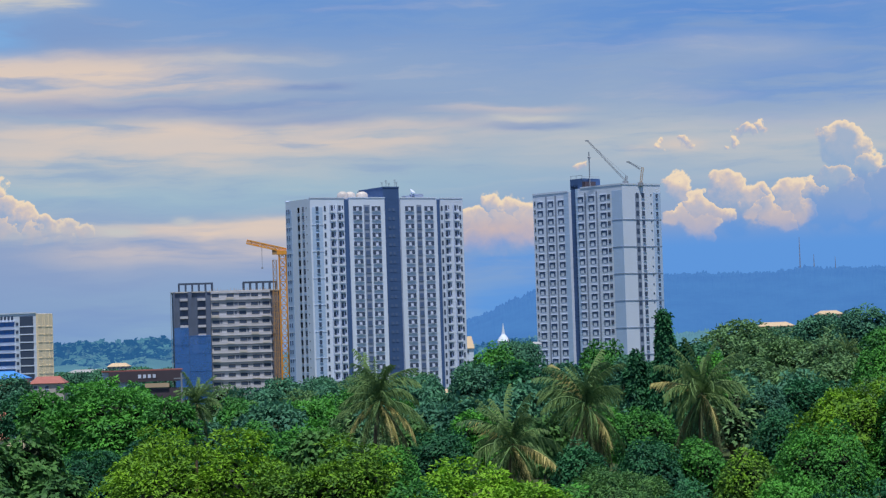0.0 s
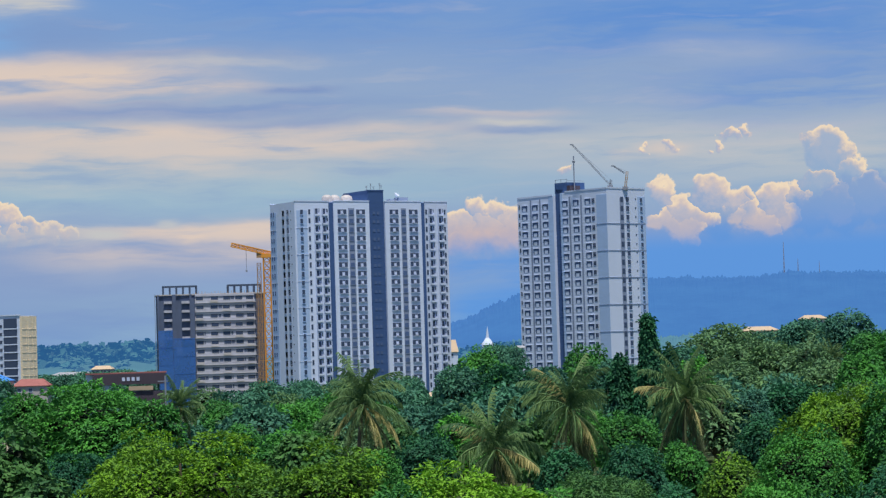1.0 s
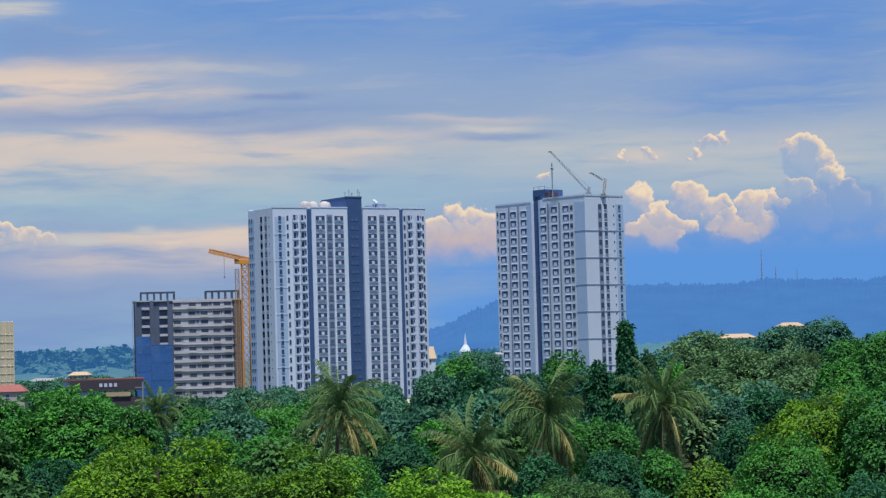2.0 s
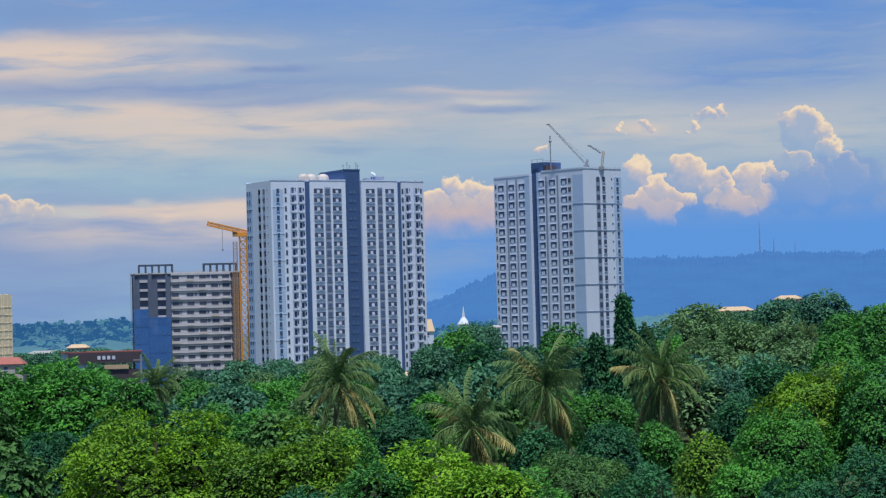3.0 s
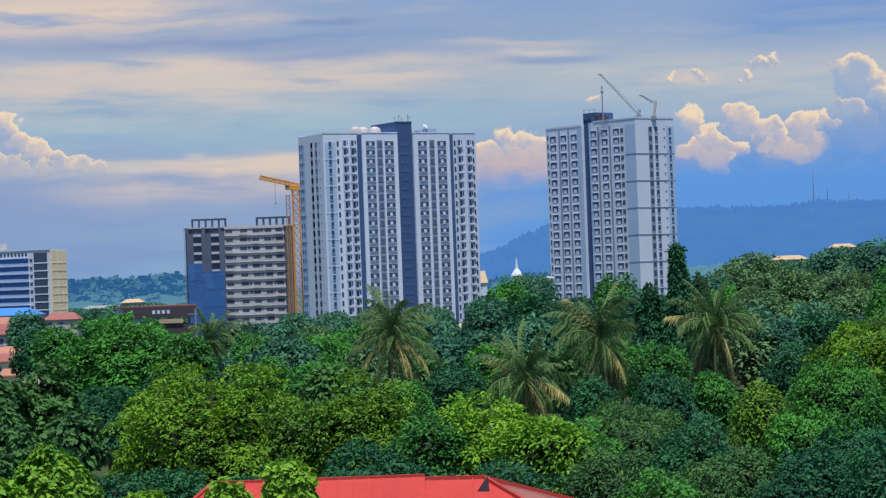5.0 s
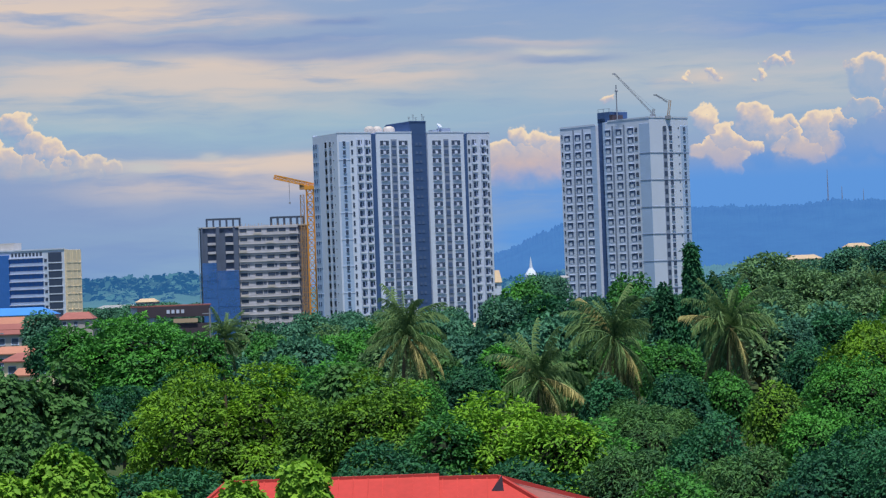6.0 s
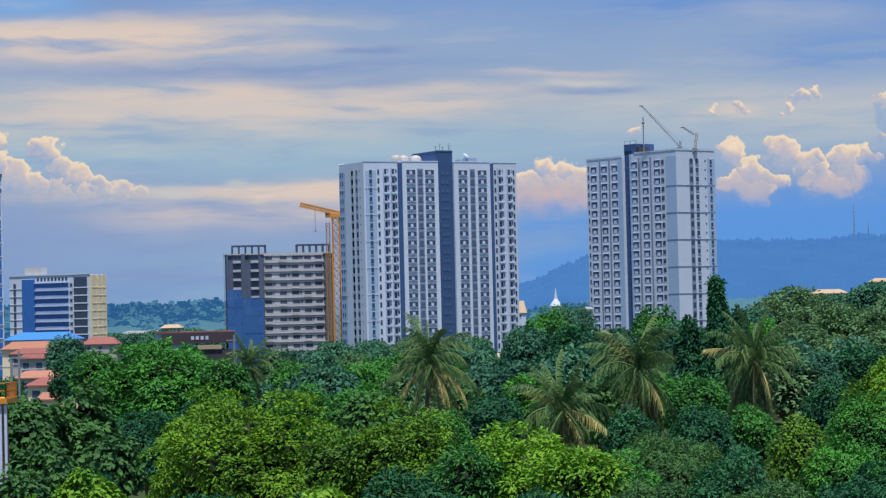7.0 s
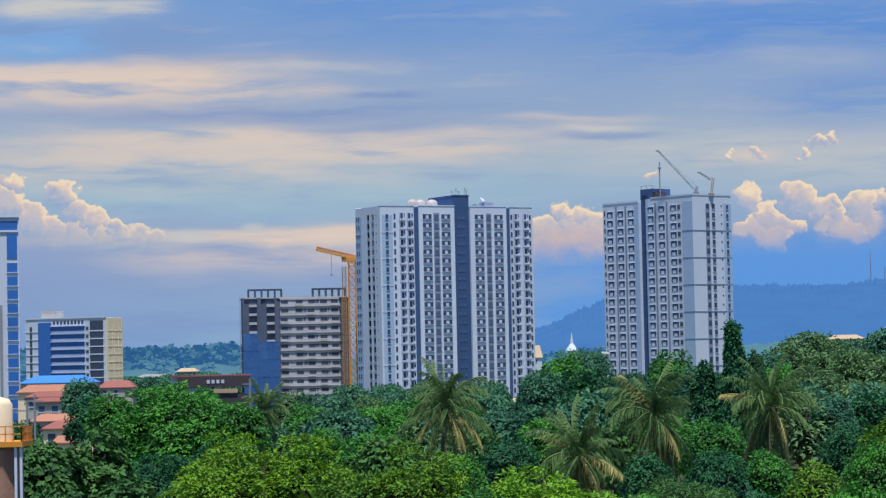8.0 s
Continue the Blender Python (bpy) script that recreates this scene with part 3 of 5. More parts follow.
def crown_mesh(name, w, h, habit, pad, leaf, mat, seed):
    """A crown w wide and h high on z = 0: boughs make an uneven dome, each covered with small level sprays of leaves,
    hollow between, with dark-coloured leaves inside for shade.
    """
    level, thick, blade, ragged, per, droop, cover = HABITS[habit]
    r = np.random.default_rng(seed)
    a, zc = w / 2, (0.34 if habit != "spire" else 0.05) * h
    area = 2.6 * math.pi * a * (a + 0.9 * h) * 0.5
    n = int(min(1500, max(60, cover * area / (pad * pad * 1.3))))
    u = (np.arange(n) + r.random(n)) / n
    z = -0.42 + 1.40 * u
    turn = np.arange(n) * 2.39996 + r.normal(size=n) * 0.25
    d = np.stack([np.cos(turn) * np.sqrt(np.maximum(0, 1 - z * z)), np.sin(turn) * np.sqrt(np.maximum(0, 1 - z * z)), np.clip(z, -1, 1)], 1)
    # boughs: each bulges, with a crease to its neighbour
    nb = max(7, int(9 + 1.4 * w))
    bz = -0.30 + 1.25 * (np.arange(nb) + r.random(nb)) / nb
    bt = np.arange(nb) * 2.39996 + r.normal(size=nb) * 0.5 + seed
    bz = np.clip(bz, -1, 0.98)
    boughs = np.stack([np.cos(bt) * np.sqrt(1 - bz * bz), np.sin(bt) * np.sqrt(1 - bz * bz), bz], 1)
    swell = 1.0 - ragged * r.random(nb)
    gap = np.arccos(np.clip(d @ boughs.T, -1, 1))
    near = gap.argmin(1)
    span = 2.2 / math.sqrt(nb)
    bulge = swell[near] - 1.8 * ragged * np.minimum(1.2, gap.min(1) / span) ** 2
    if habit == "spire":
        f = np.clip(u, 0, 1)
        body = a * (1 - f ** 1.4) ** 0.8 * (0.35 + 0.8 * r.random(n)) * swell[near]
        P = np.stack([np.cos(turn) * body, np.sin(turn) * body, h * (0.02 + 0.96 * f)], 1)
        N = unit(np.stack([np.cos(turn), np.sin(turn), np.full(n, 0.35)], 1))
    else:
        axes = np.stack([np.full(n, a), np.full(n, a), np.where(d[:, 2] > 0, h - zc, zc)], 1)
        P = d * axes * (bulge * r.uniform(0.92, 1.03, n))[:, None] + np.array((0, 0, zc))
        N = unit(d / axes)
    up = unit(N + np.array((0, 0, level)) + 0.16 * r.normal(size=(n, 3)))
    tang = unit(np.cross(up, N + 0.01))
    outw = np.cross(tang, up)
    size = pad * r.uniform(0.6, 1.35, n)
    ang = r.random((n, per)) * math.tau
    rad = np.sqrt(r.random((n, per)))
    ca, sa = np.cos(ang), np.sin(ang)
    spread = (tang[:, None] * ((1.5 if habit == "layer" else 1.15) * ca)[..., None] + outw[:, None] * (0.85 * sa)[..., None])
    base = P[:, None] + spread * (rad * size[:, None])[..., None] + up[:, None] * ((thick * (1 - 1.6 * rad ** 2) + 0.06 * r.normal(size=(n, per))) * size[:, None])[..., None]
    out = unit(spread + 0.45 * r.normal(size=(n, per, 3)) + N[:, None] * 0.4 - np.array((0, 0, droop)))
    face = unit(up[:, None] + 1.5 * spread * rad[..., None] ** 2 + 0.13 * r.normal(size=(n, per, 3)))
    face = unit(face - out * (face * out).sum(-1, keepdims=True))
    length = leaf * r.uniform(0.7, 1.35, (n, per))
    base, out, face, length = base.reshape(-1, 3), out.reshape(-1, 3), face.reshape(-1, 3), length.ravel()
    # large leaves close the hollow; their dark colour paints the crown's inner shade
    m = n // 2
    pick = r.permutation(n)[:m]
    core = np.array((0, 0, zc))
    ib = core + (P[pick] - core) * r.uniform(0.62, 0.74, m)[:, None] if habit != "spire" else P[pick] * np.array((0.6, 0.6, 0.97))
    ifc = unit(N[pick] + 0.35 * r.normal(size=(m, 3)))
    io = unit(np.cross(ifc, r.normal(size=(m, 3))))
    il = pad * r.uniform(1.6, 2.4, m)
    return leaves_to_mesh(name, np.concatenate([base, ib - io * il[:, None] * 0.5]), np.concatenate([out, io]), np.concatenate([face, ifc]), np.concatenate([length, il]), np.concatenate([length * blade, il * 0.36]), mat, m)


# kind: habit, leaves, leaf length, spray radius, label
KINDS = {
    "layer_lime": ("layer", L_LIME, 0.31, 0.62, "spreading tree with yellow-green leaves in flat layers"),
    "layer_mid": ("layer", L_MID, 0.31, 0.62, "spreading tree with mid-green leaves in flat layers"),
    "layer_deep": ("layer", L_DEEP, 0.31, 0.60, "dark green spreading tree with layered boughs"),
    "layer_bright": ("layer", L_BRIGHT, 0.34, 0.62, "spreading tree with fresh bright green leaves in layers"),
    "layer_olive": ("layer", L_HAZE_OLIVE, 0.30, 0.70, "flat-crowned tree with olive foliage paled for haze"),
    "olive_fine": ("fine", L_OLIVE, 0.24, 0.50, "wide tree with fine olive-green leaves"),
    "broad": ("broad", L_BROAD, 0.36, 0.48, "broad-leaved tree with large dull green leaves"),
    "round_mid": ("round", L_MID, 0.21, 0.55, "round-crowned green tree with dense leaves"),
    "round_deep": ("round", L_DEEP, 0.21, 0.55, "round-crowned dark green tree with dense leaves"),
    "round_haze": ("round", L_HAZE, 0.21, 0.55, "round-crowned tree with haze blue in its leaf colour"),
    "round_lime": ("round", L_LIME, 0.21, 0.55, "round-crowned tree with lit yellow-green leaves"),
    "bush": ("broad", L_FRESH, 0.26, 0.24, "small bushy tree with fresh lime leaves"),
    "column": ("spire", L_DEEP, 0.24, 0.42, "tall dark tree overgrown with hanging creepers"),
    "far": ("round", L_HAZE, 0.20, 0.60, "distant round-crowned tree in the hazy wood"),
    "far_flat": ("layer", L_HAZE_OLIVE, 0.20, 0.60, "distant flat-crowned tree in the hazy wood"),
}
FAR_CROWNS = {}
TRUNK = limbs_mesh("trunk", 9.2, 3.0, 3.2, 5)


def plant(key, x, y, width, height, turn=None, z=None, group="trees of the wood"):
    """A tree of that kind: its leaves and sprays are coarser the farther off it stands."""
    habit, leaves, leaf, pad, label = KINDS[key]
    dist = math.hypot(x, y)
    z = ground_height(x, y) if z is None else z
    turn = rng.uniform(0, 360) if turn is None else turn
    seed = int(rng.integers(1, 100000))
    tree = empty("tree", pose(x, y, z, 0, 0, turn), label, "tree", group)
    deep = height if key == "column" else min(max(height * 0.85, 0.62 * width), 1.1 * width, height - 0.5)
    add("trunk", TRUNK, tree, Matrix.Diagonal((width / 10, width / 10, height / 10, 1)))
    if key in ("far", "far_flat"):
        crown = FAR_CROWNS.setdefault((key, seed % 3), None) or crown_mesh("crown", 10, 9, habit, 1.6, 0.75, leaves, seed)
        FAR_CROWNS[key, seed % 3] = crown
        add("crown", crown, tree, Matrix.Translation((0, 0, height - deep)) @ Matrix.Diagonal((width / 10, width / 10, deep / 9, 1)))
    else:
        coarse = max(1.0, dist / 150)
        crown = crown_mesh("crown", width, deep, habit, pad * coarse ** 0.75, leaf * coarse, leaves, seed)
        add("crown", crown, tree, Matrix.Translation((0, 0, height - deep)))
    return tree


def ray_x(px, dist):
    """Where a bearing, counted in thousandths across the first view, lies at that distance."""
    a = (px - 792) / 4446
    return dist * math.sin(math.atan(a)), dist * math.cos(math.atan(a))


# x, y, width, height, kind: the trees that stand out
TREES = [
    (-14.9, 149.3, 14.8, 14.0, "layer_lime"),
    (-9.5, 145.7, 4.9, 11.1, "layer_lime"),
    (-21.4, 126.2, 5.5, 14.1, "broad"),
    (-23.3, 122.8, 4.8, 14.1, "broad"),
    (-18.3, 118.6, 3.2, 11.9, "broad"),
    (-5.5, 144.9, 8.5, 12.7, "layer_lime"),
    (-9.7, 184.7, 5.4, 11.8, "broad"),
    (-4.6, 129.9, 6.8, 9.6, "layer_deep"),
    (1.0, 134.0, 9.0, 11.8, "layer_bright"),
    (3.8, 127.9, 5.2, 10.9, "layer_bright"),
    (-1.7, 132.0, 5.0, 10.7, "layer_mid"),
    (9.3, 141.7, 10.5, 10.6, "olive_fine"),
    (5.9, 129.9, 6.5, 9.9, "layer_mid"),
    (11.5, 127.5, 6.3, 10.1, "round_deep"),
    (16.5, 140.0, 4.1, 10.9, "round_lime"),
    (17.8, 133.8, 4.9, 10.1, "round_mid"),
    (33.1, 202.3, 12.9, 14.5, "round_lime"),
    (27.7, 188.0, 8.5, 11.0, "round_mid"),
    (37.5, 196.5, 11.7, 14.6, "round_mid"),
    # deep leaves here stand in for the dim, hazy lower right of the view
    (19.0, 120.5, 8.2, 10.7, "round_deep"),
    (22.3, 117.9, 7.0, 11.6, "round_deep"),
    (-35.1, 255.6, 16.8, 15.6, "layer_mid"),
    (-41.5, 258.7, 4.7, 14.2, "layer_mid"),
    # dark-leaved tree added to paint the shaded gap between two crowns
    (-31.5, 222.8, 8.6, 9.3, "round_deep"),
    (-22.9, 198.7, 6.7, 11.6, "layer_deep"),
    (-28.4, 348.8, 11.8, 11.5, "round_mid"),
    (-19.5, 344.4, 11.6, 11.7, "round_mid"),
    (-29.4, 419.0, 9.4, 11.4, "round_haze"),
    (-17.2, 399.6, 9.9, 10.9, "round_mid"),
    (-8.1, 389.9, 9.6, 9.7, "round_mid"),
    (-0.2, 400.0, 11.7, 10.9, "round_haze"),
    (-3.4, 480.0, 6.5, 11.5, "round_haze"),
    (-18.5, 239.3, 8.1, 11.0, "round_mid"),
    (-12.8, 224.6, 7.6, 11.3, "layer_mid"),
    (-0.7, 230.0, 6.7, 10.4, "round_deep"),
    (-2.8, 235.0, 5.8, 10.5, "broad"),
    (8.7, 419.9, 13.2, 18.2, "round_mid"),
    (4.4, 400.0, 9.9, 15.2, "round_haze"),
    (11.6, 369.8, 15.8, 15.3, "layer_deep"),
    (18.3, 389.6, 7.0, 14.9, "round_haze"),
    (26.2, 419.2, 9.9, 17.9, "round_mid"),
    (29.1, 398.9, 8.1, 15.9, "round_haze"),
    (9.1, 329.9, 11.1, 11.4, "round_haze"),
    (14.9, 319.7, 9.4, 10.6, "round_haze"),
    (3.8, 300.0, 9.4, 10.1, "layer_mid"),
    (20.7, 239.0, 4.0, 20.2, "column"),
    (21.2, 242.0, 7.6, 18.0, "column"),
    (18.4, 243.1, 3.6, 16.4, "column"),
    (23.4, 245.8, 4.6, 17.0, "column"),
    (19.0, 249.3, 4.5, 15.6, "round_deep"),
    (26.9, 260.6, 5.3, 16.1, "round_mid"),
    (14.1, 234.6, 6.9, 12.6, "round_mid"),
    (17.7, 227.3, 6.2, 11.8, "round_mid"),
    (8.3, 214.8, 6.3, 11.8, "broad"),
    (14.7, 184.4, 6.2, 10.3, "round_deep"),
    (9.6, 189.8, 5.1, 9.9, "round_deep"),
    (54.8, 466.8, 12.2, 21.3, "layer_olive"),
    (46.8, 437.5, 10.9, 18.9, "layer_olive"),
    (56.5, 446.4, 11.1, 18.5, "layer_olive"),
    (75.4, 514.5, 11.1, 19.5, "round_haze"),
    (79.0, 473.4, 12.4, 20.9, "round_haze"),
    (77.8, 493.9, 10.1, 16.8, "layer_olive"),
    (75.6, 433.5, 9.4, 17.8, "round_mid"),
    (58.0, 426.1, 10.6, 17.5, "layer_olive"),
    (62.6, 415.3, 9.4, 17.0, "layer_olive"),
    (51.9, 376.4, 11.1, 13.6, "layer_olive"),
    (46.1, 387.3, 10.5, 15.8, "layer_olive"),
    (59.7, 385.4, 12.3, 14.6, "layer_olive"),
    (62.7, 364.7, 9.2, 15.2, "round_mid"),
    (38.3, 378.1, 7.7, 17.3, "round_haze"),
    (39.4, 317.6, 7.9, 11.4, "round_haze"),
    (34.5, 259.7, 7.1, 10.5, "round_deep"),
    (37.5, 327.9, 7.4, 12.7, "layer_olive"),
    (46.8, 326.7, 8.2, 12.0, "layer_deep"),
    (78.1, 412.7, 11.3, 18.7, "round_mid"),
    (76.2, 372.3, 12.8, 15.6, "round_haze"),
    (-50.5, 297.6, 5.8, 13.6, "round_deep"),
    (-27.5, 248.5, 5.6, 13.4, "layer_mid"),
    (21.4, 212.9, 5.3, 9.1, "round_mid"),
    (-5.0, 213.9, 5.3, 9.2, "round_mid"),
    (75.1, 595.3, 9.4, 16.2, "far"),
    (79.8, 594.7, 9.4, 15.4, "far"),
    (84.0, 594.1, 9.4, 15.2, "far_flat"),
    (99.3, 652.5, 8.9, 14.7, "far"),
    (104.3, 651.7, 8.9, 14.4, "far"),
    (15.6, 599.8, 8.1, 19.1, "far"),
    (20.3, 619.7, 7.0, 18.5, "far"),
    (5.0, 560.0, 7.6, 14.3, "far"),
    # filler trees; layer_deep ones stand in for the big trees' shaded lower boughs
    (-9.8, 121.6, 6.0, 9.0, "layer_deep"),
    (-14.1, 119.2, 5.6, 9.4, "layer_deep"),
    (-5.9, 115.8, 6.0, 9.2, "layer_deep"),
    (-1.5, 117.0, 6.5, 9.0, "layer_deep"),
    (2.1, 116.0, 6.0, 9.4, "layer_deep"),
    (6.7, 113.8, 5.1, 9.7, "olive_fine"),
    (11.9, 115.4, 6.2, 9.5, "olive_fine"),
    # two more deep-leaved trees to dim the lower right
    (15.0, 111.0, 5.6, 9.7, "round_deep"),
    (18.1, 106.5, 5.3, 9.9, "round_deep"),
    # dark filler again in place of shaded lower boughs
    (-15.9, 110.9, 4.5, 9.6, "layer_deep"),
    (-11.5, 111.4, 4.3, 8.7, "layer_deep"),
    (8.4, 107.7, 4.9, 8.9, "round_mid"),
    (-18.1, 106.5, 3.6, 10.2, "broad"),
    (-21.2, 110.0, 3.8, 10.8, "broad"),
    (-21.3, 116.1, 3.5, 11.5, "broad"),
    (-18.7, 114.5, 3.1, 10.4, "round_deep"),
    (-80.1, 463.1, 7.9, 14.8, "round_haze"),
    (-57.9, 294.4, 4.7, 11.1, "round_deep"),
]
for x, y, w, h, key in TREES:
    plant(key, x, y, w, h)
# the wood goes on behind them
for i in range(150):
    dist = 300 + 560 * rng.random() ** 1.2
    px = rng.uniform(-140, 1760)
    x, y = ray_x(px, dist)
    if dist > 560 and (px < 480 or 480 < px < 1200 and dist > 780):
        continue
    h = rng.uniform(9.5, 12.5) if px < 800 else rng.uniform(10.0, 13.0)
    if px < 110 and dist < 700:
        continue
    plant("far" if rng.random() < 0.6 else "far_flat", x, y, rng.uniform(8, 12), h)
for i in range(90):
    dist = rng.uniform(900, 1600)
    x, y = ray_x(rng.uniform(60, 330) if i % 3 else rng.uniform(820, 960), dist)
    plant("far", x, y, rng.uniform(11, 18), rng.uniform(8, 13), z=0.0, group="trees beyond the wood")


def far_woods(name, label, mat, az0, az1, near, far, crest, foot, depth, count, size, seed):
    """Treetops scattered over a far hillside, as one cover of foliage."""
    r = random.Random(seed)
    lobes = []
    for i in range(count):
        a, d = r.uniform(az0, az1), near + (far - near) * math.sqrt(r.random())
        f = min(1.0, max(0.0, (d - foot) / depth))
        z = crest(a) * math.sin(f * math.pi / 2) ** 0.8 - size * 0.35
        w = size * r.uniform(0.6, 1.4)
        lobes.append((d * math.sin(radians(a)), d * math.cos(radians(a)), z, w, w, w * 0.55))
    me = leaf_mesh(name, lobes, count * 54, size * 0.55, mat, seed=seed)
    tagged(new(name, me), label, "woods", kind="stuff")


RISE = lambda a: 27 + 7 * math.exp(-((a + 6.75) / 0.4) ** 2) + 2 * math.sin(a * 2.1) - 10 * smooth(a, -5.8, -3.5)
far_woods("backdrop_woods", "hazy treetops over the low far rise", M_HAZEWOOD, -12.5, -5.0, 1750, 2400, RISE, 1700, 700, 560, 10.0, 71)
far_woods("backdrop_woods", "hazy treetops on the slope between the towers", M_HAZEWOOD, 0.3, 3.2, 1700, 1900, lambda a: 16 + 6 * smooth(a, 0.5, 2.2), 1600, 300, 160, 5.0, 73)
for x, y, w, h in ((-13.9, 84.9, 2.9, 12.0), (-15.6, 82.7, 1.8, 11.2), (-5.76, 81.8, 1.75, 11.5), (-7.8, 81.6, 1.35, 10.8), (-10.6, 83.0, 1.6, 10.5)):
    plant("bush", x, y, w, h, group="young trees by the red roof")

# ---------------------------------------------------------------- palms


def frond_mesh(name, length, start, bend, mat, seed, leaflets=40):
    """One feathered palm frond along +x: a rib that leaves at the angle start and bends down by bend degrees, with hanging leaflets."""
    r = random.Random(seed)
    bm = bmesh.new()
    n = 12
    pts, p = [Vector((0, 0, 0))], Vector((0, 0, 0))
    for i in range(n):
        a = radians(start - bend * ((i + 0.5) / n) ** 1.4)
        p = p + Vector((math.cos(a), 0, math.sin(a))) * length / n
        pts.append(p)
    tube(bm, pts, [0.06 * (1 - 0.85 * i / n) + 0.01 for i in range(n + 1)], 4)
    for i in range(leaflets):
        f = 0.10 + 0.90 * i / (leaflets - 1)
        k = min(int(f * n), n - 1)
        p = pts[k].lerp(pts[k + 1], f * n - k)
        d = (pts[k + 1] - pts[k]).normalized()
        ll = length * 0.29 * math.sin(0.45 + 2.35 * f) * r.uniform(0.75, 1.2)
        for s in (-1, 1):
            tip = p + d * ll * r.uniform(0.35, 0.6) + Vector((0, s * ll * r.uniform(0.10, 0.55), -ll * r.uniform(0.35, 1.0)))
            w = d * 0.030 * length / 4
            v = [bm.verts.new(q) for q in (p - w, p + w, p.lerp(tip, 0.6) + w * 0.9 + Vector((0, 0, 0.05)), tip)]
            bm.faces.new((v[0], v[1], v[2]))
            bm.faces.new((v[0], v[2], v[3]))
    return mesh_of(name, bm, mat)


FRONDS = [frond_mesh("frond", 4.0, start, bend, L_PALM, 30 + i) for i, (start, bend) in enumerate(((82, 45), (68, 75), (52, 95), (35, 105), (14, 95), (-12, 75), (-45, 45)))]
PALE_FROND = frond_mesh("dry_frond", 4.2, 20, 35, L_DRY, 61)
WITHERED = frond_mesh("frond", 4.6, -52, 36, L_THATCH, 60)
DRY_FRONDS = [frond_mesh("dry_frond", 3.6, -25, 55, L_DRY, 50), frond_mesh("dry_frond", 3.4, -50, 35, L_DRY, 51)]


def build_palm(x, y, top, size, lean, seed, dry=2, skirt=8, pale=()):
    """A coconut palm whose crown's heart is at the height top."""
    r = random.Random(seed)
    palm = empty("coconut_palm", pose(x, y, ground_height(x, y)), "coconut palm with drooping feathery fronds above the wood", "palm tree", "palms of the wood")
    h = top - ground_height(x, y)
    bm = bmesh.new()
    n = 14
    pts = [(lean * ((i / n) ** 2 - 1), 0, h * i / n - (0.5 if i == 0 else 0)) for i in range(n + 1)]
    tube(bm, pts, [0.24 - 0.10 * i / n + (0.015 if i % 2 else 0) for i in range(n + 1)], 9)
    part("trunk", bm, M_BARK, palm)
    for i in range(46):
        tier = i / 46
        k = min(6, int(tier * 7))
        m = pose(0, 0, h + 0.15 - 0.45 * tier, 0, 0, i * 137.5 + r.uniform(-30, 30)) @ pose(0, 0, 0, r.uniform(-30, 30), r.uniform(-24, 20), 0) @ Matrix.Scale(size * r.uniform(0.6, 1.1), 4)
        add("frond", FRONDS[k], palm, m)
    for i in range(skirt):
        m = pose(0, 0, h - 0.5, 0, 0, i * 137.5) @ pose(0, 0, 0, r.uniform(-15, 15), r.uniform(-8, 12), 0) @ Matrix.Scale(size * r.uniform(0.7, 1.1), 4)
        add("frond", WITHERED, palm, m, "withered hanging frond")
    for i in range(dry):
        m = pose(0, 0, h - 0.3, 0, 0, -60 + 38 * i + r.uniform(-10, 10)) @ Matrix.Scale(size * r.uniform(0.9, 1.1), 4)
        add("frond", DRY_FRONDS[i % 2], palm, m, "dry yellow hanging frond")
    for turn, lift in pale:
        add("frond", PALE_FROND, palm, pose(0, 0, h, 0, 0, turn) @ pose(0, 0, 0, 0, -lift, 0) @ Matrix.Scale(size * 0.85, 4), "bleached dry frond")
    for i in range(6):
        a = i * 1.05
        bm = bmesh.new()
        bmesh.ops.create_icosphere(bm, subdivisions=1, radius=0.16, matrix=Matrix.Translation((math.cos(a) * 0.3, math.sin(a) * 0.3, h - 0.35 - 0.1 * (i % 2))))
        part("coconut", bm, L_DRY, palm)


build_palm(-6.06, 219.9, 12.9, 1.28, 0.8, 1, 7, 4)
build_palm(11.5, 209.7, 12.0, 1.26, -0.6, 2, 1, 24, ((165, 45),))
build_palm(22.1, 218.9, 12.6, 1.26, 0.5, 3, 1, 20, ((182, 5),))
build_palm(4.7, 189.9, 9.7, 1.15, 0.6, 4, 2, 8, ((150, 20), (-30, -30)))
build_palm(-29.9, 298.5, 11.6, 0.95, 0.2, 5, 0, 2)
build_palm(64.1, 425.2, 13.4, 1.1, 0.4, 6, 1)
build_palm(70.2, 440.0, 14.0, 1.0, 0.4, 7, 1)

# ---------------------------------------------------------------- tower blocks
LEFT = pose(0, 0, 0, 0, 0, -90)  # the frame of a block's left face: x runs back along it, -y points out


def piece(name, mat, *b):
    return name, mesh_of(name, shape(*b), mat)


def pair_window(w=3.4, h=1.65):
    """Two dark casements either side of a pale air-conditioner panel, on one sill."""
    frame_mesh = mesh_of("window", shape((-w / 2 - 0.06, w / 2 + 0.06, -0.05, 0.0, -0.05, h + 0.06)), M_LILAC)
    return frame_mesh, (
        piece("pane", M_GLASS, (-w / 2, -w / 2 + 1.18, -0.09, -0.05, 0.0, h)), piece("pane", M_GLASS, (w / 2 - 1.18, w / 2, -0.09, -0.05, 0.0, h)),
        piece("sill", M_WHITE, (-w / 2 - 0.05, w / 2 + 0.05, -0.30, -0.05, -0.17, -0.05)), piece("condenser", M_LILAC, (-0.40, 0.40, -0.42, -0.05, 0.05, 0.55)),
        piece("fanlight", M_GLASS, (-w / 2 + 1.25, w / 2 - 1.25, -0.08, -0.05, h * 0.78, h)))


